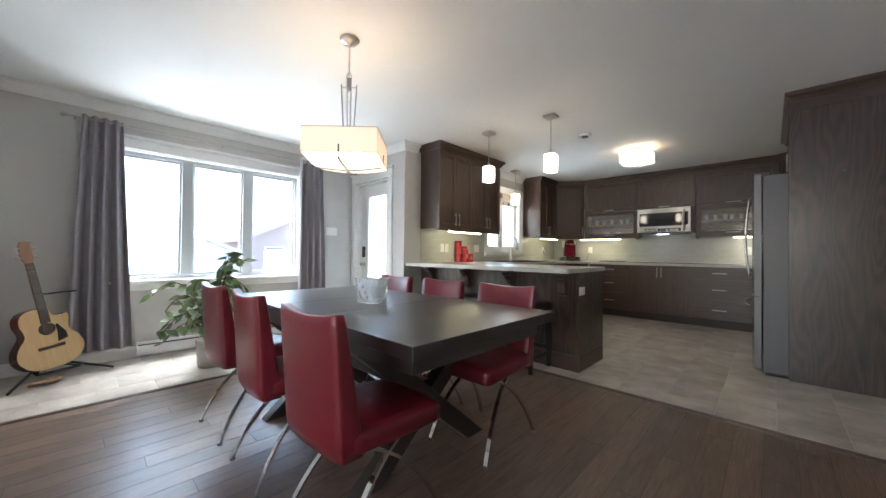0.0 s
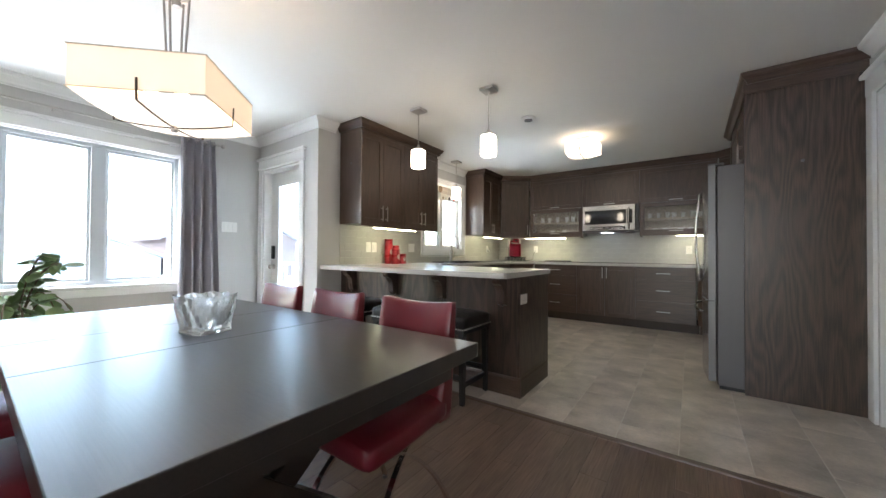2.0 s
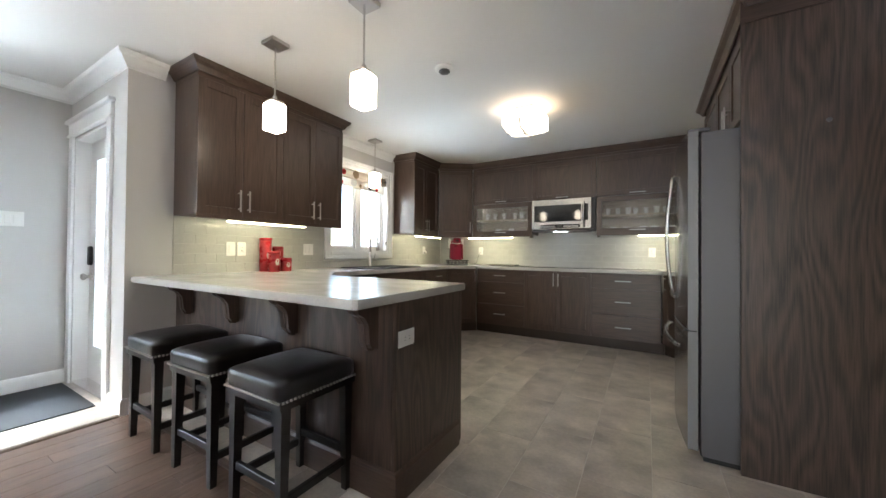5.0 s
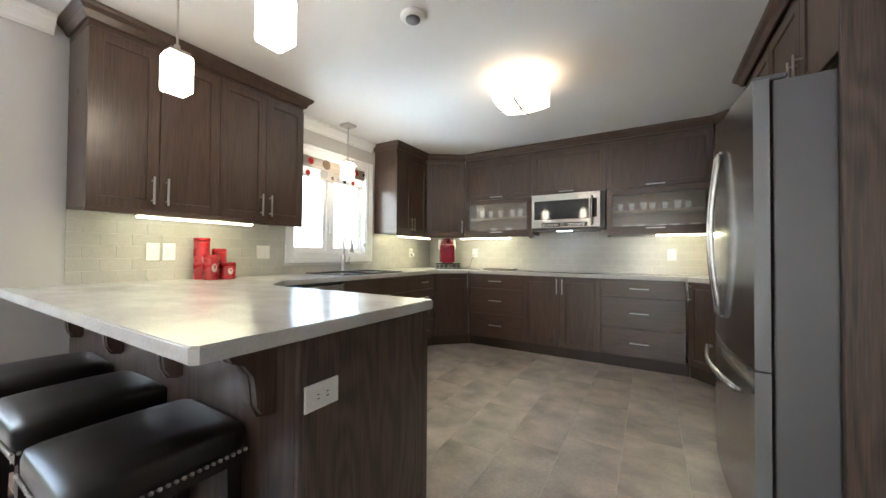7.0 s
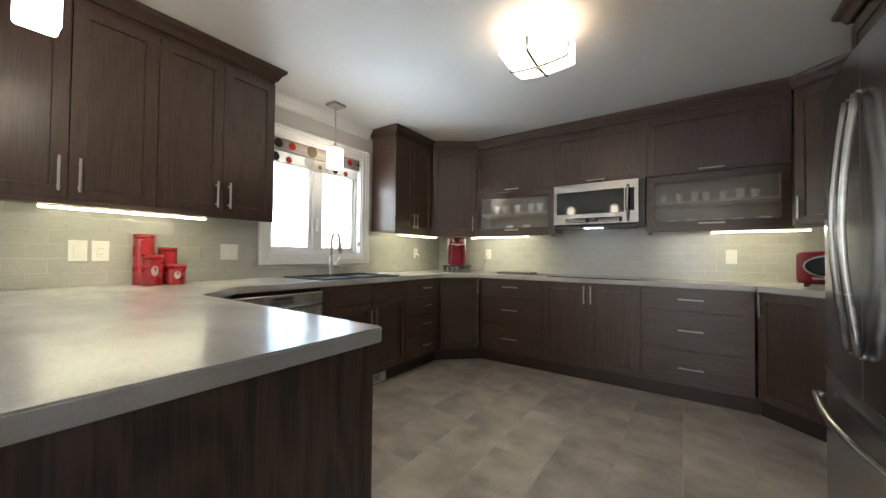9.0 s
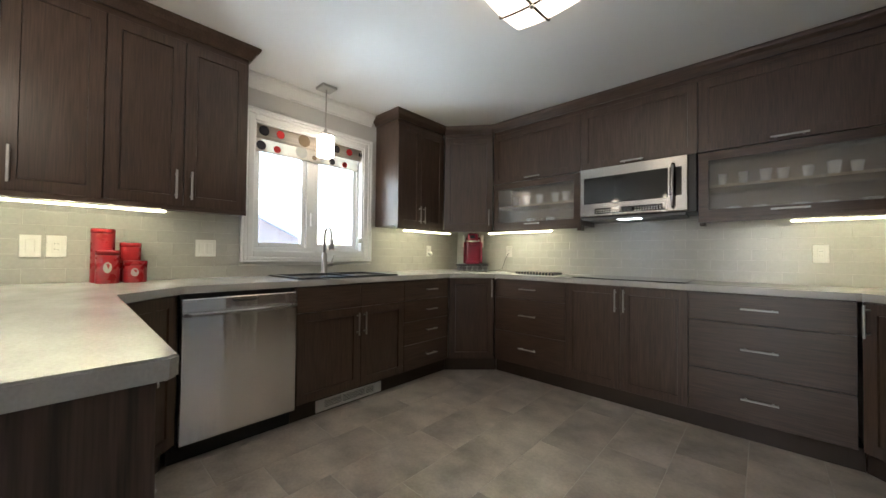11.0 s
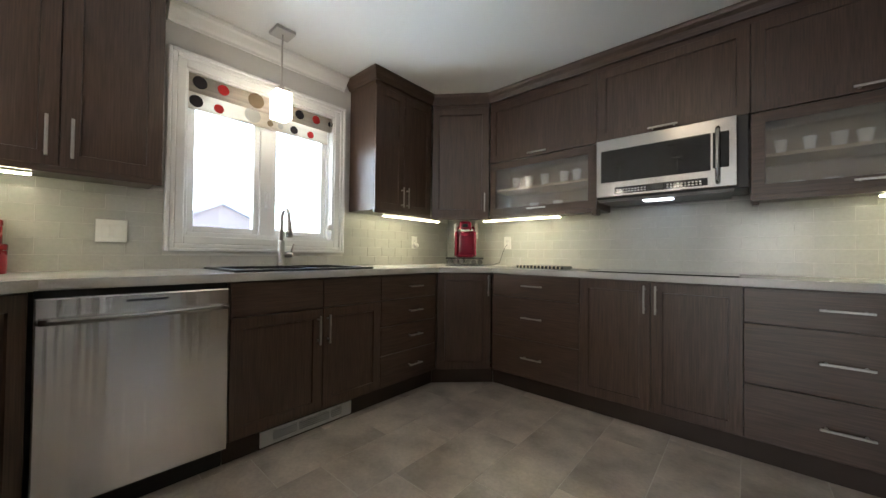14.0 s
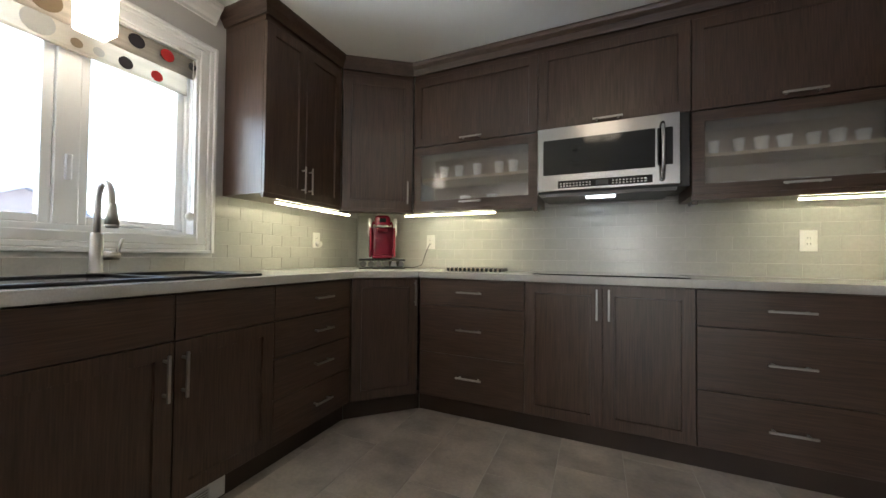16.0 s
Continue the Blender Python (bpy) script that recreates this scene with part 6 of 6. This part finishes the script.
tv = thing("trivet", "trivet of alternating dark and pale wooden slats", "trivet", pose(-1.63, 7.22, 0.9305, 0, 0, 0))
for k in range(13):
    bm = bmesh.new()
    soft_box(bm, -0.19 + k * 0.0305, -0.09, 0.0, -0.19 + k * 0.0305 + 0.018, 0.09, 0.022, 0.003, 1)
    part("slat", bm, BLACK, tv)
    if k < 12:
        bm = bmesh.new()
        soft_box(bm, -0.19 + k * 0.0305 + 0.0185, -0.085, 0.002, -0.19 + k * 0.0305 + 0.030, 0.085, 0.021, 0.003, 1)
        part("slat", bm, SHELF_CREAM, tv, "pale slat")

to = thing("toaster_oven", "small red toaster oven with an oval glass door", "toaster oven", pose(0.74, 7.19, 0.9305, 0, 0, -14))
bm = bmesh.new()
cushion(bm, (0.20, 0.135, 0.115), 0.03, 6, lambda p: (p.x, p.y, p.z + 0.135))
body = part("body", bm, RED_PLASTIC, to, smooth=True)
bm = bmesh.new()
k = 28
vs = [bm.verts.new((0.135 * math.cos(2 * math.pi * i / k) - 0.02, -0.137, 0.145 + 0.07 * math.sin(2 * math.pi * i / k))) for i in range(k)]
bm.faces.new(vs)
part("door_glass", bm, GLOSSY_BLACK, body, "dark oval glass")
bm = bmesh.new()
pts = [(0.14 * math.cos(2 * math.pi * i / k) - 0.02, -0.138, 0.145 + 0.075 * math.sin(2 * math.pi * i / k)) for i in range(k + 1)]
sweep(bm, pts, 0.010, 0.008, 8, up=(0, 1, 0))
part("door_ring", bm, NICKEL, body)
bm = bmesh.new()
rod(bm, (-0.12, -0.15, 0.062), (0.10, -0.15, 0.062), 0.007, n=10)
part("handle", bm, NICKEL, body)
for x in (-0.15, 0.15):
    for y in (-0.09, 0.09):
        bm = bmesh.new()
        rod(bm, (x, y, 0.0), (x, y, 0.024), 0.014, n=10)
        part("foot", bm, BLACK, to)


def cup(x, y, z, r, h):
    bm = bmesh.new()
    lathe(bm, [(r * 0.6, 0), (r * 0.65, 0.004), (r, h), (r * 0.92, h), (r * 0.55, 0.008)], n=16)
    ob = solid("cup", bm, CHINA, "white china cup behind frosted glass", "cup", smooth=True, m=pose(x, y, z))
    tagged(ob, group="cups in the wall cabinets")


rnd = random.Random(4)
for x in (-0.28, -0.17, -0.06, 0.02, 0.13, 0.24, 0.33):
    cup(x, NU + 0.10 + rnd.uniform(0, 0.06), 1.6035, 0.028 + rnd.uniform(0, 0.008), 0.065 + rnd.uniform(0, 0.03))
for x in (-0.22, -0.09, 0.10, 0.22, 0.38):
    cup(x, NU + 0.10 + rnd.uniform(0, 0.06), 1.3885, 0.042, 0.065)
for x in (-1.92, -1.80, -1.66, -1.50, -1.40):
    cup(x, NU + 0.12, 1.6035, 0.036, 0.09)
for x in (-1.75, -1.55):
    cup(x, NU + 0.12, 1.3885, 0.042, 0.08)

vent = thing("floor_vent", "white metal heating grille in the toe kick", "vent", pose(WB - 0.0755, 5.383, 0.010, 0, 0, 90))
bm = bmesh.new()
for q in ((0, 0, 0.550, 0.012), (0, 0.068, 0.550, 0.080), (0, 0.012, 0.065, 0.068), (0.485, 0.012, 0.550, 0.068), (0.200, 0.012, 0.208, 0.068), (0.400, 0.012, 0.408, 0.068)):
    box(bm, q[0], -0.008, q[1], q[2], 0.0, q[3])
part("rim", bm, TRIM, vent)
for k in range(5):
    bm = bmesh.new()
    box(bm, 0.065, -0.006, 0.015 + k * 0.0108, 0.485, -0.001, 0.0195 + k * 0.0108)
    part("louvre", bm, TRIM, vent)
bm = bmesh.new()
box(bm, 0.064, -0.0008, 0.012, 0.486, 0.0, 0.068)
part("backing", bm, BLACK, vent)

# ---- outside ----
bm = bmesh.new()
bmesh.ops.create_grid(bm, x_segments=8, y_segments=8, size=600)
bm.transform(Matrix.Translation((0, 0, -0.75)))
solid("ground", bm, SNOW, "snow-covered open ground outside", "ground", "structure")


def house(name, x, y, w, d, wall_h, ridge, siding, rz, label, windows=()):
    h = thing(name, label, "house", pose(x, y, -0.75, 0, 0, rz))
    bm = bmesh.new()
    pr = [(-w / 2, 0), (w / 2, 0), (w / 2, wall_h), (0, ridge), (-w / 2, wall_h)]
    a = [bm.verts.new((px, -d / 2, pz)) for px, pz in pr]
    b = [bm.verts.new((px, d / 2, pz)) for px, pz in pr]
    bm.faces.new(a)
    bm.faces.new(b[::-1])
    for i in range(5):
        bm.faces.new((a[i], b[i], b[(i + 1) % 5], a[(i + 1) % 5]))
    part("wall", bm, siding, h)
    bm = bmesh.new()
    for s in (-1, 1):
        q = [(0, ridge + 0.02), (s * (w / 2 + 0.35), wall_h - 0.25 + 0.02), (s * (w / 2 + 0.35), wall_h - 0.10), (0, ridge + 0.20)]
        a = [bm.verts.new((px, -d / 2 - 0.35, pz)) for px, pz in q]
        b = [bm.verts.new((px, d / 2 + 0.35, pz)) for px, pz in q]
        bm.faces.new(a)
        bm.faces.new(b[::-1])
        for i in range(4):
            bm.faces.new((a[i], b[i], b[(i + 1) % 4], a[(i + 1) % 4]))
    part("roof", bm, ROOF, h)
    for wx, wz, ww, wh in windows:
        bm = bmesh.new()
        soft_box(bm, wx - ww / 2 - 0.08, -d / 2 - 0.06, wz - 0.08, wx + ww / 2 + 0.08, -d / 2 - 0.001, wz + wh + 0.08, 0.01, 1)
        o = part("window", bm, VINYL, h)
        bm = bmesh.new()
        box(bm, wx - ww / 2, -d / 2 - 0.07, wz, wx + ww / 2, -d / 2 - 0.061, wz + wh)
        part("pane", bm, GLOSSY_BLACK, o)
    return h


house("neighbour_house", -24.0, 10.2, 6.6, 8.0, 2.6, 4.1, SIDING_TAN, 90, "tan neighbouring house with a gabled roof", ((-2.0, 1.0, 0.9, 1.0),))
house("neighbour_garage", -22, 4.9, 3.6, 4, 1.6, 2.3, SIDING_PALE, 90, "pale garage in the yard", ())
house("neighbour_cottage", -40, 44, 9, 7, 2.4, 3.8, SIDING_PALE, 50, "pale house beyond the yard", ((-1.5, 1.0, 0.9, 1.0), (1.5, 1.0, 0.9, 1.0)))
dk = thing("deck", "grey board deck outside the garden door with a white railing", "deck", pose(-4.7, 5.2, 0))
for k in range(18):
    bm = bmesh.new()
    box(bm, -1.9 + k * 0.20, -1.5, -0.14, -1.9 + k * 0.20 + 0.19, 1.9, -0.10)
    part("board", bm, DECK, dk)
bm = bmesh.new()
soft_box(bm, -1.95, 1.86, 0.80, 1.60, 1.94, 0.86, 0.01, 1)
soft_box(bm, -1.95, -1.5, 0.80, -1.87, 1.85, 0.86, 0.01, 1)
part("handrail", bm, VINYL, dk)
for k in range(22):
    bm = bmesh.new()
    box(bm, -1.90 + k * 0.16, 1.88, -0.099, -1.90 + k * 0.16 + 0.035, 1.915, 0.80)
    part("baluster", bm, VINYL, dk)
for k in range(20):
    bm = bmesh.new()
    box(bm, -1.93, -1.45 + k * 0.16, -0.099, -1.895, -1.45 + k * 0.16 + 0.035, 0.80)
    part("baluster", bm, VINYL, dk)
bm = bmesh.new()
cushion(bm, (0.50, 0.30, 0.58), 0.08, 6, lambda p: (p.x, p.y, p.z + 0.58))
solid("covered_barbecue", bm, PLATE, "barbecue under a pale cover on the snow", "barbecue", smooth=True, m=pose(-8.3, 4.15, -0.06, 0, 0, 70))

# ---- pieces of floors and walls ----
def piece_mesh(name, sx, sy, sz, material, cache={}):
    """A small slab with softened top edges, shared by all pieces of one size."""
    key = (name, round(sx, 4), round(sy, 4), round(sz, 4))
    if key not in cache:
        bm = bmesh.new()
        c = min(0.0014, sz * 0.4)
        lo = [bm.verts.new((x, y, 0)) for x, y in ((0, 0), (sx, 0), (sx, sy), (0, sy))]
        mid = [bm.verts.new((x, y, sz - c)) for x, y in ((0, 0), (sx, 0), (sx, sy), (0, sy))]
        hi = [bm.verts.new((x, y, sz)) for x, y in ((c, c), (sx - c, c), (sx - c, sy - c), (c, sy - c))]
        bm.faces.new(lo[::-1])
        bm.faces.new(hi)
        for a, b in ((lo, mid), (mid, hi)):
            for i in range(4):
                bm.faces.new((a[i], a[(i + 1) % 4], b[(i + 1) % 4], b[i]))
        cache[key] = mesh_of(name, bm, material)
    return cache[key]


def lay(name, parent, x0, x1, y0, y1, sx, sy, gap, thick, material, m, step, along, holes=(), origin=(0, 0)):
    """Pieces in running bond over a rectangle; along: the axis of the rows (0 or 1), each shifted by step."""
    size = (sx, sy)
    lo, hi = (x0, y0), (x1, y1)
    r = 1 - along
    k = math.floor((lo[r] - origin[r]) / size[r])
    while origin[r] + k * size[r] < hi[r]:
        a0, a1 = max(lo[r], origin[r] + k * size[r]), min(hi[r], origin[r] + (k + 1) * size[r])
        shift = origin[along] + (k * step) % 1.0 * size[along]
        j = math.floor((lo[along] - shift) / size[along])
        while shift + j * size[along] < hi[along]:
            b0, b1 = max(lo[along], shift + j * size[along]), min(hi[along], shift + (j + 1) * size[along])
            spans = [(b0, b1)]
            for h in holes:
                ha, hb, hc, he = (h[0], h[1], h[2], h[3]) if along == 0 else (h[2], h[3], h[0], h[1])
                if a1 - gap <= hc or a0 + gap >= he:
                    continue
                spans = [s for u, v in spans for s in ((u, min(v, ha)), (max(u, hb), v)) if s[1] - s[0] > 0.012]
            for u, v in spans:
                if a1 - a0 < 0.012 or v - u < 0.012:
                    continue
                px, py = (u, a0) if along == 0 else (a0, u)
                dx, dy = (v - u, a1 - a0) if along == 0 else (a1 - a0, v - u)
                ob = new(name, piece_mesh(name, dx - gap, dy - gap, thick, material))
                ob.parent = parent
                ob.matrix_local = m @ Matrix.Translation((px + gap / 2, py + gap / 2, 0))
            j += 1
        k += 1


Z0 = Matrix.Translation((0, 0, -0.0062))
lay("tile", floor, WOOD_X, EX + 1.3, WOOD_Y + 0.02, NY, 0.305, 0.61, 0.0032, 0.0062, FLOOR_TILE, Z0, 0.34, 1, origin=(0.47, 4.14))
lay("tile", floor, WX, WOOD_X - 0.02, SY, JY + 0.16, 0.305, 0.61, 0.0032, 0.0062, FLOOR_TILE, Z0, 0.34, 1, origin=(0.47, 4.14))
lay("plank", wood_floor, WOOD_X + 0.02, EX, SY - 2.7, WOOD_Y - 0.02, 0.127, 1.22, 0.0012, 0.0062, PLANK, Z0, 0.37, 1, origin=(0.03, 0.3))
bm = bmesh.new()
STRIP_P = [(-0.024, 0.0), (0.024, 0.0), (0.022, 0.005), (0.012, 0.010), (-0.012, 0.010), (-0.022, 0.005)]
profile_run(bm, STRIP_P, [(WOOD_X, SY, -0.0005), (WOOD_X, WOOD_Y - 0.022, -0.0005)])
solid("threshold_strip_side", bm, STRIP, "walnut transition strip between planks and tile", "threshold", "structure")
bm = bmesh.new()
profile_run(bm, STRIP_P, [(WOOD_X - 0.02, WOOD_Y, -0.0005), (EX, WOOD_Y, -0.0005)])
solid("threshold_strip", bm, STRIP, "walnut transition strip between planks and tile", "threshold", "structure")

for nm, m, x0, x1, holes, lab in (
        ("backsplash_west", Matrix(((0, 0, 1, KX + 0.004), (1, 0, 0, 0), (0, 1, 0, 0), (0, 0, 0, 1))), 3.672, NY - 0.009, [(5.059, 6.209, 1.031, 2.3)], "cream glazed subway tile backsplash on the sink wall"),
        ("backsplash_north", Matrix(((1, 0, 0, 0), (0, 0, -1, NY - 0.004), (0, 1, 0, 0), (0, 0, 0, 1))), KX + 0.009, EX - 0.001, [], "cream glazed subway tile backsplash behind the cooktop")):
    bm = bmesh.new()
    if "west" in nm:
        box(bm, KX + 0.0006, x0, 0.9305, KX + 0.004, 5.058, 1.368)
        box(bm, KX + 0.0006, 5.058, 0.9305, KX + 0.004, 6.210, 1.030)
        box(bm, KX + 0.0006, 6.210, 0.9305, KX + 0.004, x1, 1.368)
    else:
        box(bm, x0, NY - 0.004, 0.9305, x1, NY - 0.0006, 1.40)
    bs = solid(nm, bm, GROUT, lab, "backsplash", "structure")
    lay("tile", bs, x0, x1, 0.931, 1.368 if "west" in nm else 1.40, 0.155, 0.0775, 0.0013, 0.0017, SPLASH, m, 0.5, 0, holes=holes, origin=(0.02, 0.931))
